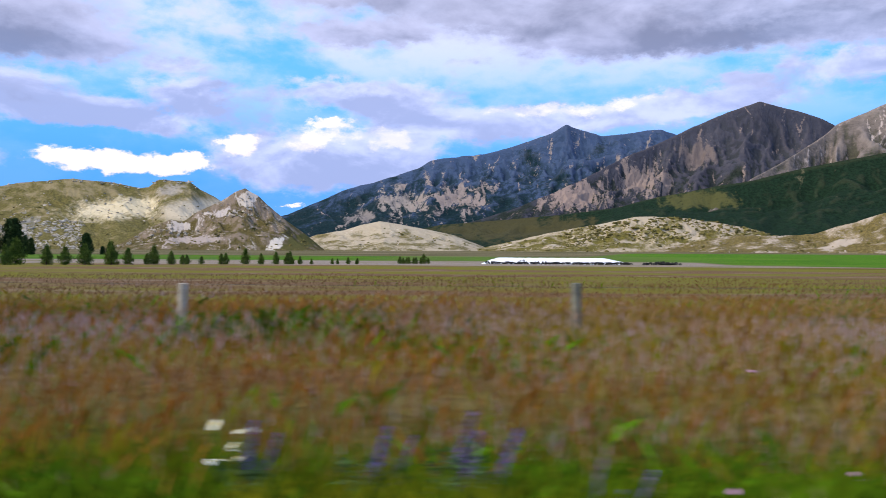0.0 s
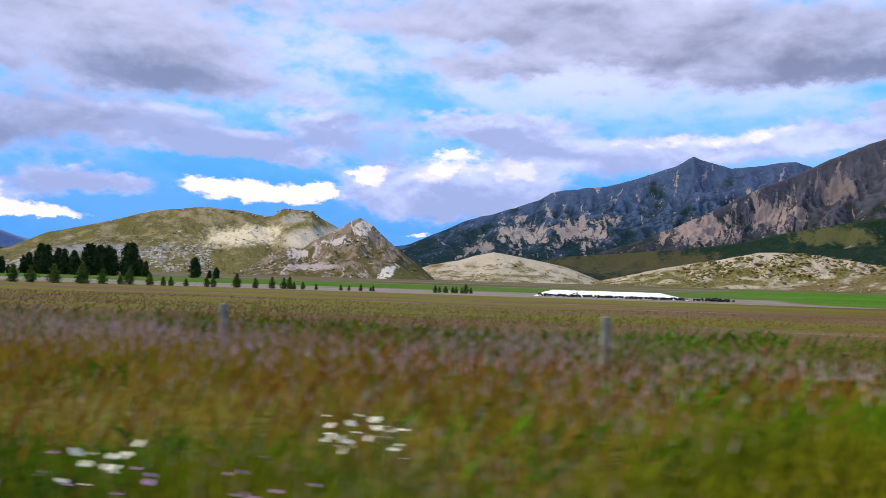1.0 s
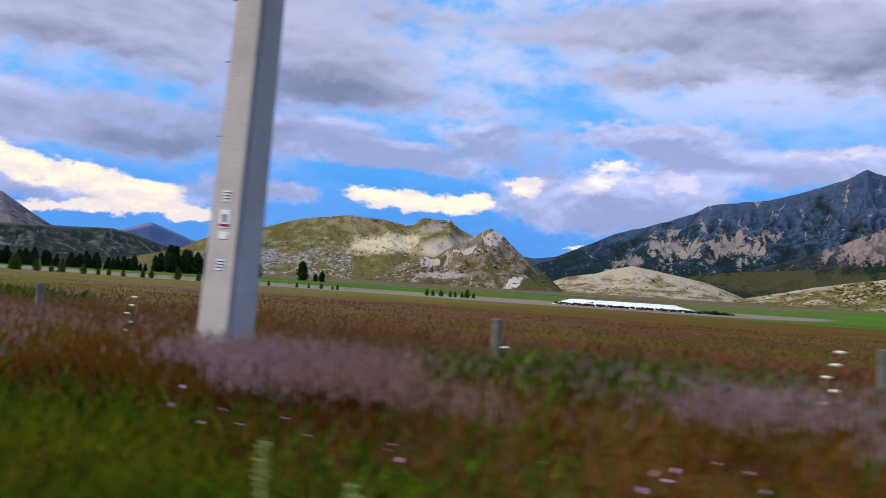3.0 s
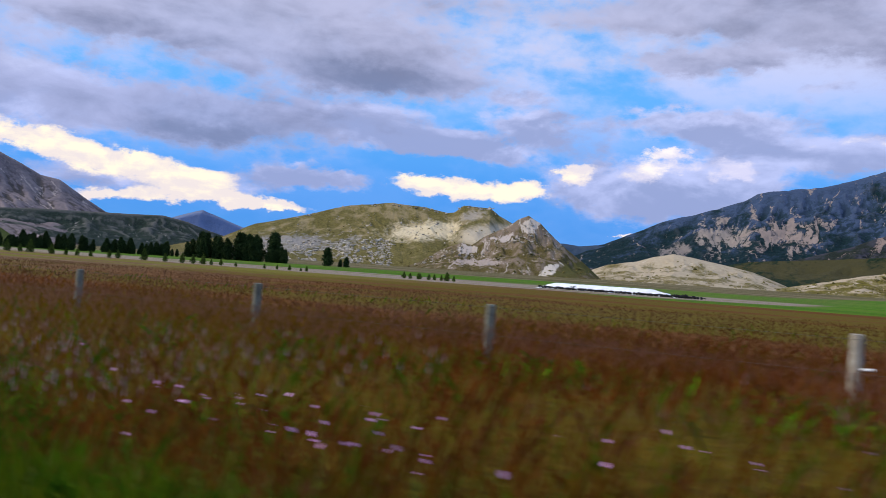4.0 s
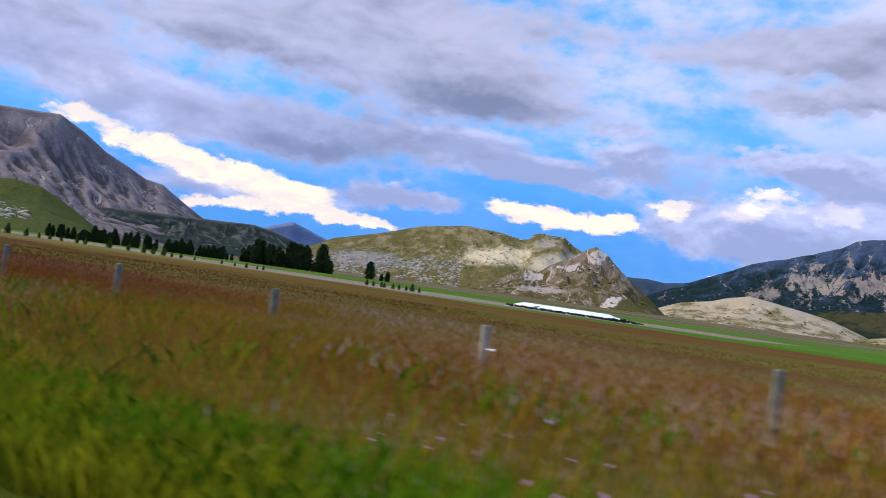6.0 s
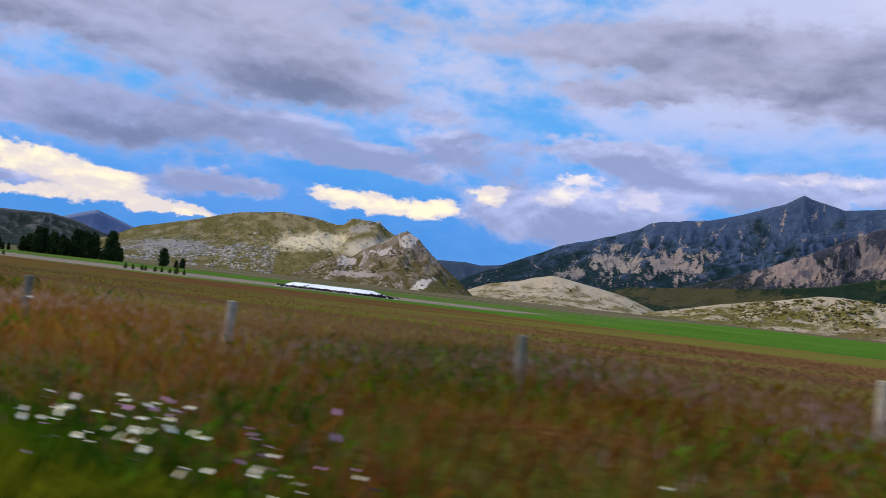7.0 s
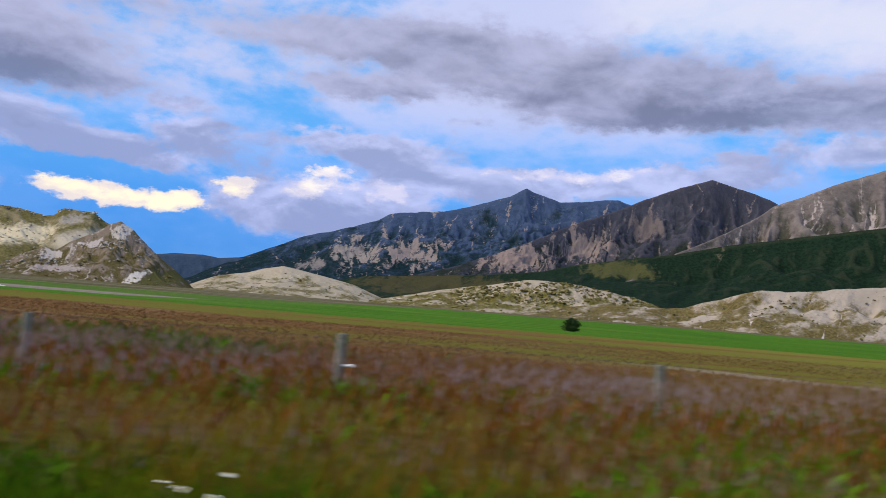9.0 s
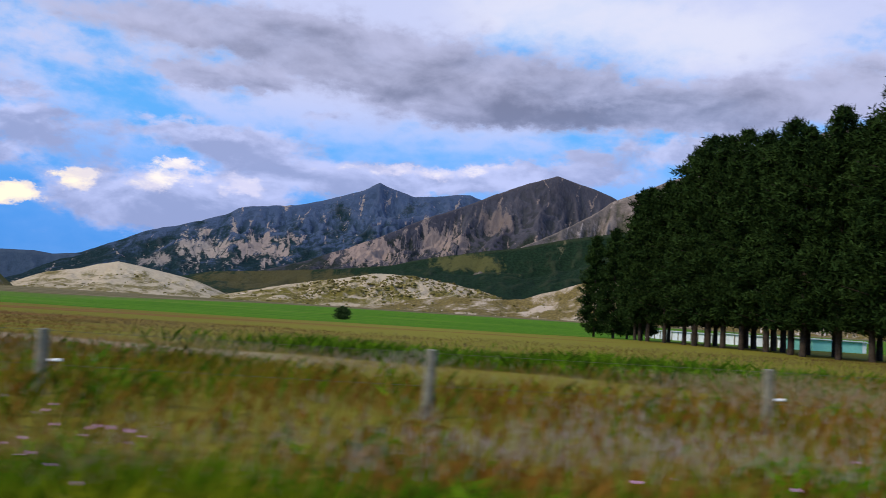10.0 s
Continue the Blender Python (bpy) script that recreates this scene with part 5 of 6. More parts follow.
# ---- wild flowers ----
def lupin(name, mat, label, seed):
    rng = np.random.default_rng(seed)
    ob = thing(name, 0, 0, 0, label, "flower", "roadside lupins")
    part("stem", tube_bm((0, 0, -0.05), (0.02, 0.0, 0.98), 0.008, 0.005, 5), MAT["stem"], ob)
    zs = np.repeat(np.linspace(0.50, 1.0, 22), 6)
    ang = rng.random(len(zs)) * 6.283
    rad = 0.028 * (1.1 - (zs - 0.5) * 1.7)
    c = np.stack([rad * np.cos(ang), rad * np.sin(ang), zs], -1)
    V, F = tuft_arrays(rng, c, 3, 0.026, 0.010, 0.005, 0.3)
    spike = new("flower_spike", finish("flower_spike", V, F, [mat]))
    spike.parent = ob
    c = np.stack([rng.normal(0, 0.12, 70), rng.normal(0, 0.12, 70), 0.08 + 0.50 * rng.random(70)], -1)
    V, F = tuft_arrays(rng, c, 6, 0.10, 0.016, 0.03, 0.3)
    leaves = new("leaves", finish("leaves", V, F, [MAT["lupin_leaf"]]))
    leaves.parent = ob
    return ob


LUPINS = [lupin("lupin", MAT["violet"], "tall violet lupin flowering on the roadside", 601), lupin("lupin", MAT["violet"], "tall blue-violet lupin flowering on the roadside", 602),
          lupin("lupin", MAT["mauve"], "tall mauve lupin flowering on the roadside", 603)]
rng = np.random.default_rng(640)
spots = [[], [], []]
for cx, cy, n, sx, sy, s in ((-1.2, 4.3, 2, 0.12, 0.15, 0.62), (-0.75, 4.0, 2, 0.1, 0.2, 0.55), (-0.15, 3.9, 3, 0.1, 0.2, 0.56), (0.35, 3.6, 2, 0.1, 0.15, 0.52), (0.6, 3.45, 1, 0.1, 0.1, 0.46),
                             (10.75, 3.35, 20, 0.20, 0.2, 0.95), (10.1, 3.5, 10, 0.3, 0.2, 0.82), (9.7, 3.7, 4, 0.25, 0.2, 0.72), (7.7, 4.5, 3, 0.2, 0.2, 0.75), (6.5, 4.2, 3, 0.6, 0.4, 0.8), (29.6, 3.85, 17, 0.36, 0.3, 0.60), (31.1, 3.9, 2, 0.12, 0.1, 0.56), (32.3, 4.0, 2, 0.2, 0.1, 0.56),
                             (35.4, 4.4, 20, 0.9, 0.5, 0.95), (37.0, 4.6, 6, 0.4, 0.4, 0.8), (130.9, 3.8, 12, 0.6, 0.25, 0.72), (141.3, 3.4, 16, 0.5, 0.2, 0.9), (169.0, 4.4, 1, 0.1, 0.1, 1.0), (180.2, 3.9, 15, 0.45, 0.3, 0.82), (181.1, 3.5, 3, 0.12, 0.1, 0.5), (53.95, 7.9, 2, 0.12, 0.15, 1.0), (47.5, 3.6, 16, 0.45, 0.2, 0.78), (57.7, 3.5, 10, 0.35, 0.2, 0.68), (33.6, 3.5, 7, 0.3, 0.2, 0.92), (23.7, 3.6, 9, 0.35, 0.2, 0.74), (3.5, 3.7, 12, 0.35, 0.3, 0.92), (5.4, 3.5, 6, 0.3, 0.2, 0.8),
                             (142.6, 3.5, 3, 0.3, 0.2, 0.6), (24.5, 5.2, 3, 0.5, 0.4, 0.7)):
    for k in range(n):
        spots[rng.integers(0, 3)].append((cx + rng.normal(0, sx), cy + rng.normal(0, sy), s * (0.75 + 0.4 * rng.random())))
for ob, sp in zip(LUPINS, spots):
    spread(ob, sp, rng, 0.30)


def mullein(label):
    rng = np.random.default_rng(655)
    ob = thing("mullein", 0, 0, 0, label, "plant", "roadside mulleins")
    part("stalk", tube_bm((0, 0, -0.05), (0.02, 0.0, 1.0), 0.020, 0.010, 8), MAT["mullein"], ob)
    zs = 0.12 + 0.88 * rng.random(150)
    ang = rng.random(150) * 6.283
    rad = np.where(zs < 0.35, 0.035, 0.016)
    V, F = tuft_arrays(rng, np.stack([rad * np.cos(ang), rad * np.sin(ang), zs], -1), 3, 0.034, 0.011, 0.006, 0.6)
    lf = new("leaves", finish("leaves", V, F, [MAT["mullein"]]))
    lf.parent = ob
    return ob


spread(mullein("pale yellow-green mullein stalk among roadside weeds"), [(42.85, 3.4, 0.93), (43.07, 3.4, 0.89), (43.4, 3.4, 0.68), (43.8, 3.4, 0.70), (44.54, 3.4, 0.66), (41.16, 3.4, 0.68), (51.0, 3.9, 0.75), (93.0, 3.0, 0.84), (92.7, 2.95, 0.84), (93.75, 3.05, 0.9), (56.9, 4.0, 0.8), (57.4, 3.7, 0.55), (11.3, 3.3, 0.6), (53.0, 3.2, 0.5),
       (62.4, 3.5, 0.7), (62.8, 3.6, 0.55), (63.0, 3.3, 0.6), (100.5, 3.2, 0.7), (103.0, 3.4, 0.6), (135.4, 3.6, 0.55)], rng)


def daisies(x, y, n, sx, sy, low, high, seed, name="daisy_patch", label="patch of white daisies flowering in roadside grass", petal="petal", size=0.024, yolk=True):
    """White flower heads on thin stems: a ring of petals round a yellow middle."""
    rng = np.random.default_rng(seed)
    sub = rng.normal(0, 1, (max(2, n // 9), 2))
    pick = rng.integers(0, len(sub), n)
    px = x + sx * (sub[pick, 0] * 0.8 + rng.normal(0, 0.35, n))
    py = y + sy * (sub[pick, 1] * 0.8 + rng.normal(0, 0.35, n))
    pz = low + (high - low) * rng.random(n)
    r = size * (0.75 + 0.5 * rng.random(n))
    tilt = rng.normal(0, 0.35, (n, 2)) + (0.0, -0.35)
    verts, faces, idx = [], [], []
    a = np.arange(10) * 6.283 / 10
    for k in range(n):
        b = len(verts)
        c = np.array((px[k], py[k], pz[k]))
        verts.append(tuple(c))
        for q in range(10):
            rr = r[k] * (1.0 if q % 2 == 0 else 0.80)
            dx, dy = rr * math.cos(a[q]), rr * math.sin(a[q])
            verts.append((c[0] + dx, c[1] + dy, c[2] + dx * tilt[k, 0] - dy * tilt[k, 1] - 0.1 * rr))
        for q in range(10):
            faces.append((b, b + 1 + q, b + 1 + (q + 1) % 10))
            idx.append(0)
        if yolk:
            b2 = len(verts)
            for q in range(5):
                dx, dy = 0.34 * r[k] * math.cos(q * 1.2566), 0.34 * r[k] * math.sin(q * 1.2566)
                verts.append((c[0] + dx, c[1] + dy, c[2] + dx * tilt[k, 0] - dy * tilt[k, 1] + 0.005))
            for t in ((0, 1, 2), (0, 2, 3), (0, 3, 4)):
                faces.append(tuple(b2 + q for q in t))
                idx.append(1)
        b3 = len(verts)
        verts += [(c[0] - 0.003, c[1], c[2] - 0.004), (c[0] + 0.003, c[1], c[2] - 0.004), (c[0] + rng.normal(0, 0.03), c[1] + rng.normal(0, 0.03), -0.05)]
        faces.append((b3, b3 + 1, b3 + 2))
        idx.append(2)
    ob = new(name, finish(name, verts, faces, [MAT[petal], MAT["yolk"], MAT["stem"]], False, idx))
    tagged(ob, label, "flowers", "roadside flower patches", "stuff")


FLOWERS = ((-1.4, 4.2, 9, 0.15, 0.15), (18.8, 4.3, 14, 0.25, 0.3), (19.9, 5.7, 34, 0.22, 0.3), (8.3, 4.4, 50, 0.35, 0.25), (11.7, 3.4, 16, 0.3, 0.12), (51.6, 4.6, 8, 0.5, 0.5), (54.6, 4.8, 60, 0.45, 0.45), (55.3, 3.7, 46, 0.4, 0.3), (55.7, 5.5, 16, 0.45, 0.4),
           (56.5, 4.7, 16, 0.3, 0.3), (92.3, 3.7, 60, 0.35, 0.3), (93.9, 3.6, 55, 0.4, 0.3), (94.9, 3.9, 70, 0.5, 0.4), (95.8, 4.0, 24, 0.3, 0.3), (102.2, 3.8, 12, 0.5, 0.4), (109.8, 4.6, 9, 0.25, 0.3),
           (44.4, 3.6, 40, 0.4, 0.3), (55.2, 3.9, 70, 0.5, 0.4), (56.4, 3.7, 50, 0.4, 0.3), (4.5, 3.6, 14, 0.4, 0.2), (92.0, 4.3, 50, 0.3, 0.25), (87.0, 3.8, 34, 0.9, 0.4), (89.0, 3.6, 40, 0.9, 0.4))
FLOWERS_EAST = ((135.55, 3.9, 34, 0.25, 0.3), (136.85, 3.5, 26, 0.25, 0.25), (140.0, 3.5, 30, 0.3, 0.2), (144.0, 3.9, 60, 1.0, 0.4), (147.0, 3.8, 55, 1.0, 0.4), (150.0, 3.6, 34, 0.8, 0.4), (153.5, 4.0, 60, 0.6, 0.5), (157.9, 3.4, 60, 0.45, 0.3),
                (159.0, 3.6, 70, 0.5, 0.3), (160.0, 3.5, 30, 0.5, 0.3), (164.9, 3.6, 24, 0.5, 0.3), (169.6, 3.0, 40, 0.5, 0.25), (170.6, 3.0, 45, 0.5, 0.2), (172.6, 3.2, 20, 0.6, 0.2), (175.8, 3.3, 34, 0.8, 0.3), (179.4, 3.7, 30, 0.6, 0.3),
                (192.2, 2.9, 8, 0.3, 0.1))
for k, (fx, fy, n, sx, sy) in enumerate(FLOWERS + FLOWERS_EAST):
    daisies(fx, fy, n, sx, sy, 0.28, 0.52, 700 + k, size=0.022)
rng = np.random.default_rng(900)
for k in range(26):
    daisies(-6 + k * 8.8 + rng.normal(0, 2), 4.4 + rng.normal(0, 0.5), 60, 2.2, 0.9, 0.25, 0.5, 800 + k, "clover_patch", "scattered pink clover heads in roadside grass", "pink", 0.018, False)


def flowering_stalk(x, y, top):
    ob = thing("flowering_stalk", x, y, 0, "upright stalk with a column of cream flowers", "plant", "flowering stalks")
    part("stem", tube_bm((0, 0, -0.05), (0.0, 0, top), 0.010, 0.006, 6), MAT["stem"], ob)
    for k in range(5):
        bm = bmesh.new()
        bmesh.ops.create_icosphere(bm, subdivisions=1, radius=0.035)
        for v in bm.verts:
            v.co = Vector((v.co.x * 1.5 + (0.05 if k % 2 else -0.03) + (0.12 if k == 4 else 0), v.co.y * 1.2 - 0.02, v.co.z * 0.6 + top - 0.50 + 0.13 * k))
        part("flower_head", bm, MAT["petal"], ob)


flowering_stalk(55.0, 10.4, 0.90)
flowering_stalk(64.9, 9.6, 0.96)
flowering_stalk(94.0, 9.6, 0.92)
flowering_stalk(177.0, 9.4, 0.98)
flowering_stalk(167.4, 9.2, 1.06)


# ---- grass ----
def soil(x, y):
    return 0.16 * (fbm(x / 6, y / 6, 3, 5) - 0.5) * np.clip((y - 3.2) / 3, 0, 1) * np.clip((150 - y) / 80, 0, 1) - 0.02 - 0.06 * np.exp(-((y - 5.0) / 1.0) ** 2) + ground_height(x, y) + rise(y)


def clear_of(x, y):
    """No grass on the gravel patches."""
    a = (x > 104.3) & (x < 109.8) & (y < 3.8)
    b = heap_height(x, y) > 0.10
    off = y - (123.7 - 0.50 * x)
    c = (x > 199) & (x < 222) & (off > -4.5) & (off < 1.0) & (y > 10.5)
    return ~(a | b | c)


def wind_grass(name, n, x0, x1, y0, y1, low, high, width, seed, mat, label, density=None, lean=0.35, bias=1.0):
    """Single bent blades, each two triangles."""
    rng = np.random.default_rng(seed)
    x = x0 + (x1 - x0) * rng.random(n)
    y = y0 + (y1 - y0) * rng.random(n) ** bias
    ok = clear_of(x, y)
    if density is not None:
        ok &= rng.random(n) < density(x, y)
    x, y = x[ok], y[ok]
    n = len(x)
    h = (low + (high - low) * rng.random(n)) * (0.75 + 0.5 * vnoise(x / 1.7, y / 1.7, seed))
    ang = rng.random(n) * 6.283
    wx, wy = np.cos(ang) * width / 2, np.sin(ang) * width / 2
    bx, by = rng.normal(0.10, lean, n) * h, rng.normal(0, lean, n) * h
    z = soil(x, y)
    p0 = np.stack([x - wx, y - wy, z - 0.03], -1)
    p1 = np.stack([x + wx, y + wy, z - 0.03], -1)
    p2 = np.stack([x + bx * 0.4 + wx * 0.7, y + by * 0.4 + wy * 0.7, z + h * 0.62], -1)
    p3 = np.stack([x + bx, y + by, z + h], -1)
    V = np.stack([p0, p1, p2, p3], 1).reshape(-1, 3)
    i = np.arange(n)[:, None] * 4
    F = np.concatenate([i + (0, 1, 2), i + (0, 2, 3)], 0)
    return tagged(new(name, finish(name, V, F, [mat])), label, "grass", kind="stuff")


def seeding_grass(name, n, x0, x1, y0, y1, low, high, head, width, seed, mats, label, density=None, bias=1.0):
    """Stalks with a feathery seed head of three crossed slips."""
    rng = np.random.default_rng(seed)
    x = x0 + (x1 - x0) * rng.random(n)
    y = y0 + (y1 - y0) * rng.random(n) ** bias
    ok = clear_of(x, y)
    if density is not None:
        ok &= rng.random(n) < density(x, y)
    x, y = x[ok], y[ok]
    n = len(x)
    h = (low + (high - low) * rng.random(n)) * (0.8 + 0.4 * vnoise(x / 2.5, y / 2.5, seed))
    bx, by = rng.normal(0.06, 0.12, n) * h, rng.normal(0, 0.12, n) * h
    z = soil(x, y)
    ang = rng.random(n) * 6.283
    base = np.stack([x, y, z - 0.03], -1)
    tip = np.stack([x + bx, y + by, z + h], -1)
    dirn = tip - base
    dirn /= np.linalg.norm(dirn, axis=1)[:, None]
    side = np.stack([np.cos(ang), np.sin(ang), np.zeros(n)], -1)
    other = np.stack([-np.sin(ang), np.cos(ang), np.zeros(n)], -1)
    top = tip + dirn * head
    mid = tip + dirn * head * 0.35
    w = width
    V = np.stack([base - side * w * 0.18, base + side * w * 0.18, tip + dirn * head * 0.2,
                  tip, mid - side * w, top, mid + side * w,
                  mid - other * w, mid + other * w], 1).reshape(-1, 3)
    i = np.arange(n)[:, None] * 9
    F = np.concatenate([i + (0, 1, 2), i + (3, 4, 5), i + (3, 5, 6), i + (7, 8, 5)], 0)
    idx = np.concatenate([np.zeros(n), np.ones(3 * n)])
    return tagged(new(name, finish(name, V, F, mats, False, idx)), label, "grass", kind="stuff")


def green_zone(x, y):
    """How green the roadside is: the lush strip is wider in some stretches than in others."""
    reach = np.interp(x, [-15, 8, 12, 21, 24, 33, 36, 43, 46, 55, 66, 72, 96, 99, 112, 118, 129, 137, 146, 160, 163, 172, 175, 182, 186, 202, 208, 236],
                      [4.5, 4.4, 4.8, 4.8, 9.0, 9.0, 5.0, 4.0, 4.8, 4.6, 4.6, 3.7, 3.6, 5.0, 5.2, 4.0, 4.6, 4.4, 3.8, 3.7, 5.8, 5.4, 4.2, 4.2, 3.2, 3.1, 3.5, 3.6])
    return np.clip(0.5 + (reach - y + 3.0 * (fbm(x / 3, y / 2, 3, 71) - 0.5)) / 1.6, 0.0, 1.0)


def brown_zone(x, y):
    return np.clip(1.15 - green_zone(x, y), 0.22, 1.0) * np.clip(2.4 * fbm(x / 7, y / 3, 3, 72) - 0.45, 0.1, 1.0)


def olive_zone(x, y):
    return np.clip(5.0 * (fbm(x / 16, y / 5, 3, 73) - 0.47), 0.0, 1.0)


wind_grass("roadside_grass", 800000, -14, 236, 2.7, 9.5, 0.16, 0.42, 0.0042, 1001, MAT["grass_green"], "lush green roadside grass", lambda x, y: 0.04 + 0.96 * green_zone(x, y), 0.24, 1.2)
wind_grass("meadow_grass", 210000, -20, 250, 4.0, 16, 0.15, 0.38, 0.005, 1002, MAT["grass_brown"], "dry brown meadow grass", lambda x, y: 1.0 - 0.75 * green_zone(x, y), 0.28, 1.2)
seeding_grass("seeding_grass", 320000, -18, 244, 3.1, 14, 0.28, 0.50, 0.09, 0.0045, 1003, [MAT["grass_brown"], MAT["seed"]], "purple-brown seeding grass in a dry meadow", brown_zone, 1.25)
seeding_grass("seeding_grass", 130000, -40, 262, 12, 38, 0.12, 0.22, 0.08, 0.014, 1004, [MAT["seed_far"], MAT["seed_far"]], "purple-brown seeding grass farther into the meadow", lambda x, y: 0.35 + 0.65 * brown_zone(x, y), 1.5)
wind_grass("meadow_grass", 50000, -40, 262, 9, 30, 0.12, 0.30, 0.014, 1005, MAT["grass_green"], "olive green grass patches in a dry meadow", olive_zone, 0.3, 1.4)


def drifts(rows, x, y):
    u = x + 1.6 * (fbm(x / 1.4, y / 1.0, 3, 81) - 0.5)
    v = y + 1.3 * (fbm(x / 1.4, y / 1.0, 3, 85) - 0.5)
    return sum(np.exp(-((u - a) / rx) ** 2 - ((v - b) / ry) ** 2) for a, b, rx, ry in rows)


# where broad-leaved herbs grow rank
LUSH = [(-1.5, 3.7, 3.0, 0.6), (2.5, 3.6, 3.0, 0.6), (7.4, 3.8, 1.8, 0.8), (17.5, 3.9, 1.8, 0.8), (37.5, 4.8, 2.0, 1.2), (41.0, 4.4, 2.0, 0.8), (49.0, 4.8, 2.2, 1.1), (56.5, 4.6, 2.0, 1.1), (60.0, 4.9, 2.4, 1.1), (93.2, 3.8, 1.8, 0.7),
        (101.3, 4.7, 2.2, 1.1), (104.0, 4.2, 2.0, 0.9), (108.0, 4.2, 2.2, 0.9), (111.0, 4.4, 2.2, 0.9), (131.2, 3.8, 1.2, 0.7), (135.0, 4.2, 1.1, 0.8), (145.0, 4.6, 1.8, 0.9), (155.0, 4.2, 1.2, 0.7), (165.5, 6.3, 2.8, 0.5), (169.5, 5.0, 1.4, 0.6), (182.0, 3.7, 0.9, 0.5), (212.0, 4.0, 1.8, 0.7)]


def lush_zone(x, y):
    return np.clip(0.85 * drifts(LUSH, x, y) * (0.2 + 1.2 * fbm(x / 0.7, y / 0.6, 2, 92)), 0.0, 1.0)


def herb_zone(x, y):
    return np.clip(9.0 * (fbm(x / 1.6, y / 1.1, 3, 75) - 0.55 + 0.07 * np.clip(4.6 - y, 0, 1)), 0.0, 1.0) * np.clip((7.0 - y) / 2.5, 0.25, 1.0)


# drifts of lilac seed heads and patches of green: place along the road, distance, half-lengths
LILAC_WEST = [(1.0, 6.9, 1.3, 0.8), (3.3, 8.2, 1.8, 1.3), (-0.7, 9.0, 1.2, 0.8), (-4.7, 8.0, 1.0, 0.7), (-2.6, 7.2, 1.2, 0.7), (7.4, 6.7, 2.4, 0.7), (16.0, 8.8, 3.4, 1.5), (20.6, 10.3, 1.0, 0.9), (21.3, 6.9, 0.9, 0.6), (23.9, 8.9, 1.2, 0.7),
              (39.9, 7.8, 1.0, 0.8), (42.0, 11.0, 2.2, 1.6), (51.0, 6.6, 1.9, 0.6), (53.6, 7.2, 3.0, 0.7), (56.0, 7.8, 1.4, 0.7), (59.7, 8.0, 1.3, 0.9), (60.4, 7.1, 1.6, 0.4), (62.8, 7.2, 2.4, 0.5), (65.2, 7.8, 2.0, 0.9), (92.2, 6.8, 2.6, 1.1), (88.5, 7.2, 2.0, 0.9), (96.8, 10.2, 1.3, 1.0)]
LILAC_EAST = [(98.4, 8.6, 2.4, 1.2), (104.2, 6.8, 0.8, 0.5), (127.2, 6.8, 1.0, 0.7), (131.0, 7.2, 1.3, 0.8), (132.3, 8.0, 1.2, 0.9), (137.5, 8.0, 1.4, 1.1), (139.6, 7.4, 1.9, 0.6), (145.3, 7.6, 1.4, 0.9), (149.3, 10.5, 1.5, 1.0), (151.6, 7.4, 1.2, 0.8), (156.4, 8.8, 1.2, 0.9), (160.5, 7.8, 1.2, 0.8), (162.0, 9.0, 1.3, 1.0),
              (170.4, 6.6, 1.3, 0.7), (181.0, 9.0, 1.9, 1.0), (186.0, 9.8, 2.6, 1.3), (189.5, 7.4, 1.8, 1.0), (194.4, 7.8, 1.4, 1.0), (197.2, 8.4, 2.6, 1.4), (201.0, 8.4, 2.2, 1.0), (204.9, 7.7, 1.9, 1.2), (208.8, 7.5, 2.2, 1.2), (215.8, 11.2, 1.2, 1.3), (220.7, 7.6, 2.0, 1.4), (217.4, 5.0, 2.0, 1.1)]
GREEN = [(-2.7, 10.3, 1.4, 0.6), (-6.8, 12.0, 0.9, 1.2), (11.3, 9.9, 0.5, 0.6), (13.2, 10.5, 0.5, 0.6), (12.8, 14.0, 4.5, 1.6), (16.0, 14.9, 0.9, 0.9), (22.5, 13.5, 4.6, 2.2), (24.0, 10.6, 0.4, 0.5), (30.5, 13.8, 3.0, 2.4), (37.5, 6.7, 1.3, 0.8), (43.2, 16.0, 2.6, 2.0), (62.4, 10.8, 1.9, 1.6),
         (104.6, 8.6, 0.8, 0.7), (106.2, 9.0, 1.0, 0.9), (133.0, 12.5, 2.4, 2.4), (146.4, 6.3, 0.6, 0.5), (158.9, 9.8, 0.7, 0.6), (162.1, 7.0, 0.7, 0.6), (146.6, 11.5, 2.0, 2.0), (203.7, 9.8, 0.5, 0.5), (187.0, 13.4, 2.6, 1.4), (217.5, 16.0, 6.5, 4.0), (212.3, 7.3, 0.6, 0.5)]


def pale_zone(x, y):
    placed = drifts(LILAC_WEST + LILAC_EAST, x, y)
    stray = np.clip(5.0 * (fbm(x / 5.0, y / 1.8, 3, 76) - 0.62), 0.0, 1.0)
    thin = np.interp(x, [36, 46, 50, 68, 80, 112, 128, 150, 172, 182], [1.0, 0.45, 0.8, 0.9, 0.22, 0.22, 0.6, 0.45, 0.5, 0.9])
    return np.clip(0.50 * thin * placed * (0.2 + 1.1 * fbm(x / 0.8, y / 0.5, 2, 88)) + 0.12 * stray, 0.0, 1.0)


def patch_zone(x, y):
    return np.clip(1.3 * drifts(GREEN, x, y), 0.0, 1.0)


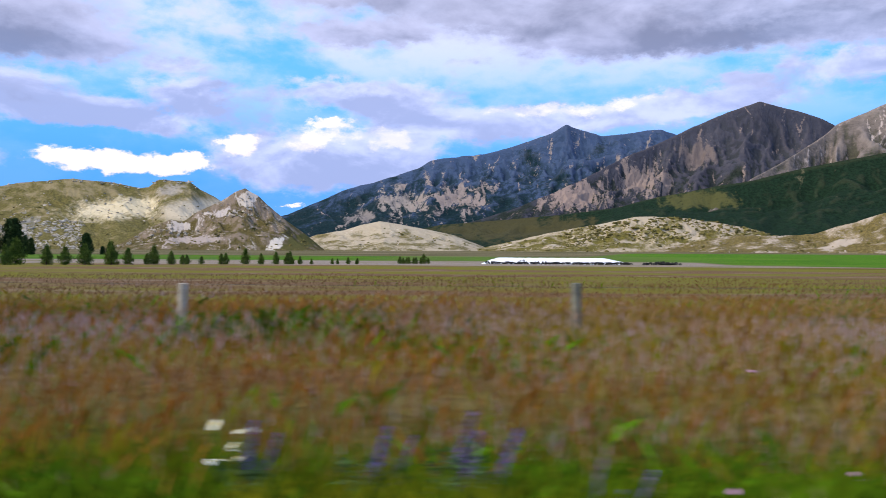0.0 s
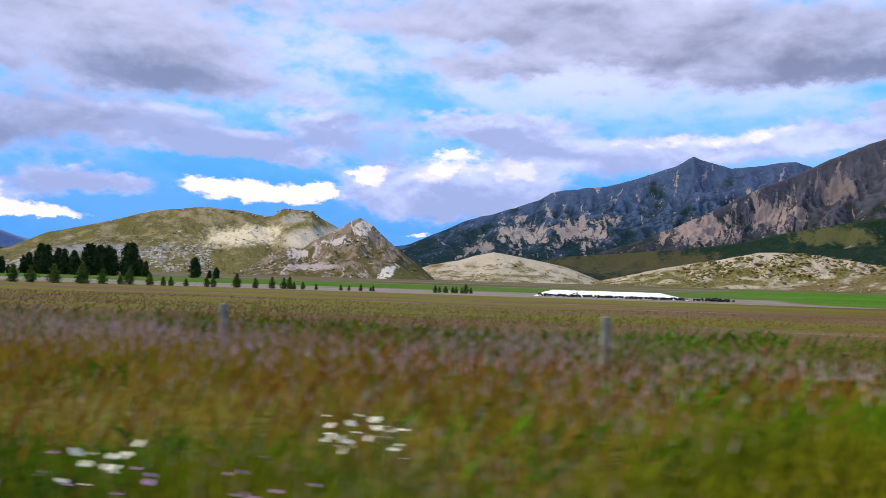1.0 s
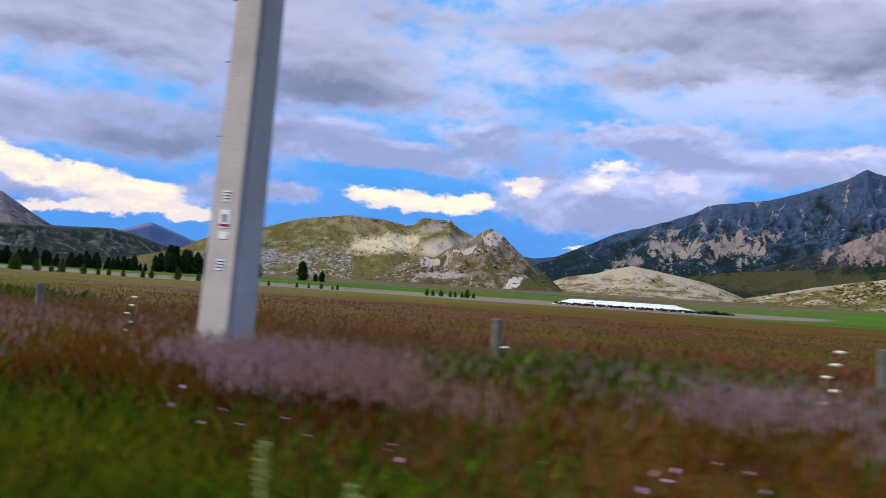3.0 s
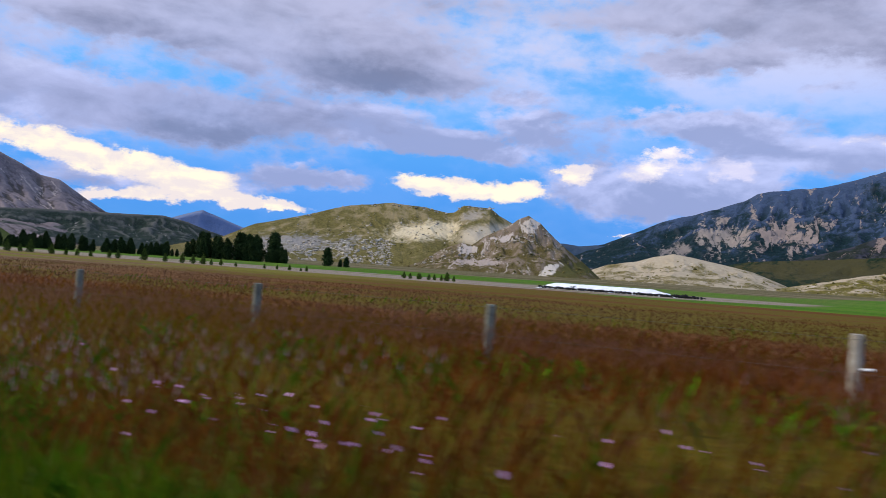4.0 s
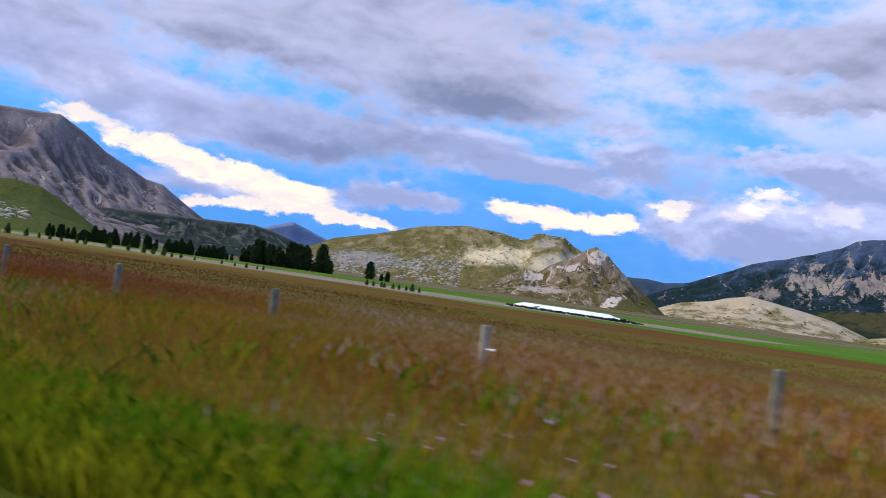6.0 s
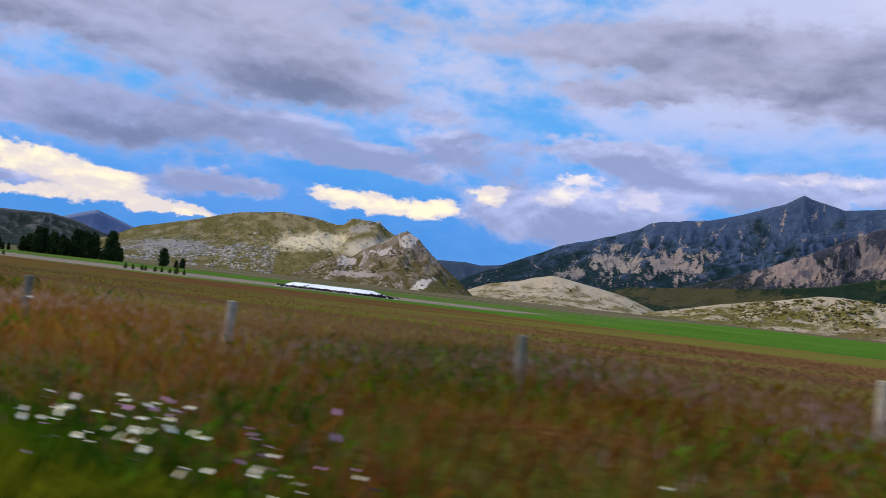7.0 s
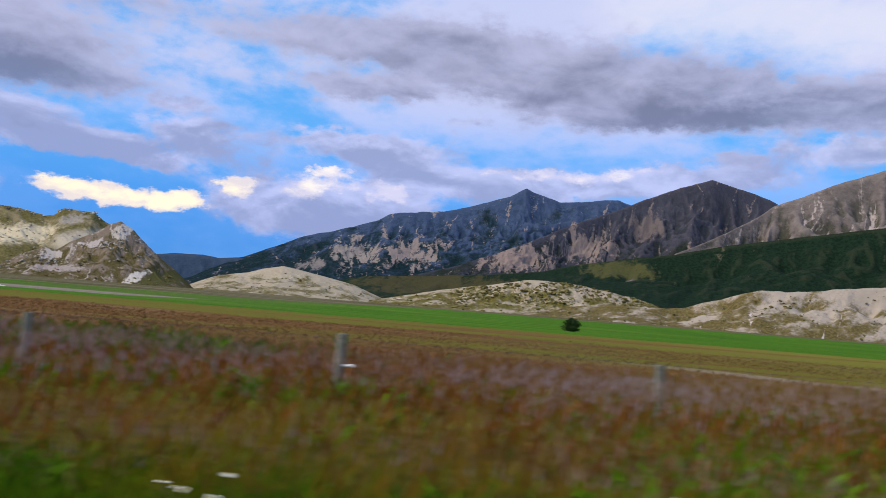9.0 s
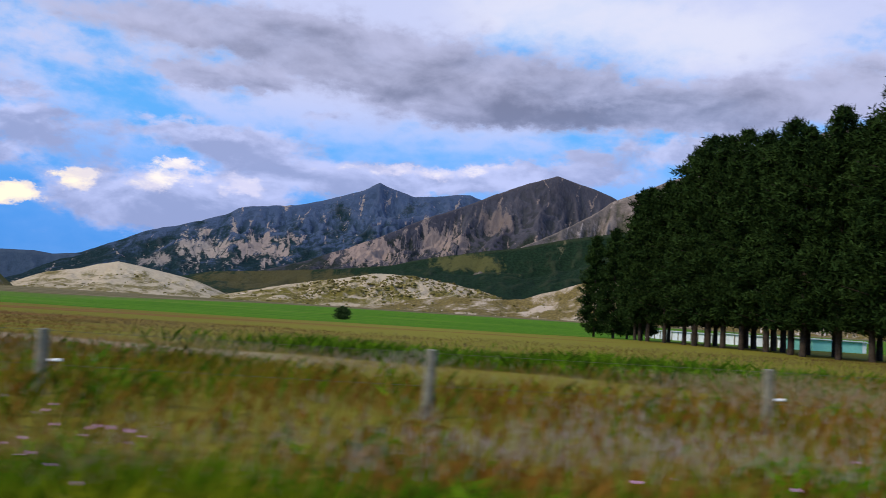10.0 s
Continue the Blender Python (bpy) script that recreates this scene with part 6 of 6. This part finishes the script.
wind_grass("roadside_herbs", 300000, -14, 236, 3.2, 9.5, 0.10, 0.34, 0.013, 1007, MAT["leaf"], "clumps of broad-leaved green roadside herbs", herb_zone, 0.5, 1.3)
wind_grass("roadside_herbs", 480000, -6, 216, 3.0, 7.4, 0.14, 0.38, 0.009, 1016, MAT["lush"], "rank dark green herbs on the verge", lush_zone, 0.32, 1.1)
seeding_grass("seeding_grass", 560000, -18, 244, 3.9, 13, 0.30, 0.52, 0.12, 0.0075, 1008, [MAT["grass_brown"], MAT["pale_seed"]], "pale lilac feathery seed heads in drifts", pale_zone, 1.1)
wind_grass("meadow_grass", 420000, -12, 232, 5.2, 20, 0.20, 0.46, 0.009, 1015, MAT["lush"], "fresh green patches in a dry meadow", patch_zone, 0.35)
wind_grass("tall_grass", 9000, 51.6, 54.9, 6.5, 7.6, 0.16, 0.38, 0.006, 1009, MAT["grass_brown"], "tall rank grass round a roadside cabinet", None, 0.2)
wind_grass("tall_grass", 5000, 51.6, 54.9, 6.3, 7.5, 0.14, 0.30, 0.006, 1010, MAT["grass_green"], "tall rank green grass by a roadside cabinet", None, 0.2)
wind_grass("tall_grass", 12000, 170.0, 173.8, 5.7, 6.85, 0.26, 0.56, 0.008, 1011, MAT["grass_brown"], "rank grass at the foot of a power pole", None, 0.25)
wind_grass("tall_grass", 9000, 170.4, 173.8, 5.9, 6.85, 0.20, 0.52, 0.014, 1012, MAT["leaf"], "leafy green weeds at the foot of a power pole", None, 0.4)
wind_grass("tall_grass", 6000, 57.0, 61.0, 6.6, 7.6, 0.18, 0.42, 0.007, 1013, MAT["grass_brown"], "rank dry grass at the foot of a power pole", None, 0.25)
seeding_grass("seeding_grass", 9000, 56.5, 66.0, 6.2, 7.5, 0.28, 0.48, 0.14, 0.008, 1014, [MAT["grass_brown"], MAT["pale_seed"]], "tall feathery lilac seed heads by a power pole", lambda x, y: np.clip(6.0 * (fbm(x / 1.6, y / 0.9, 3, 77) - 0.46), 0.0, 1.0))
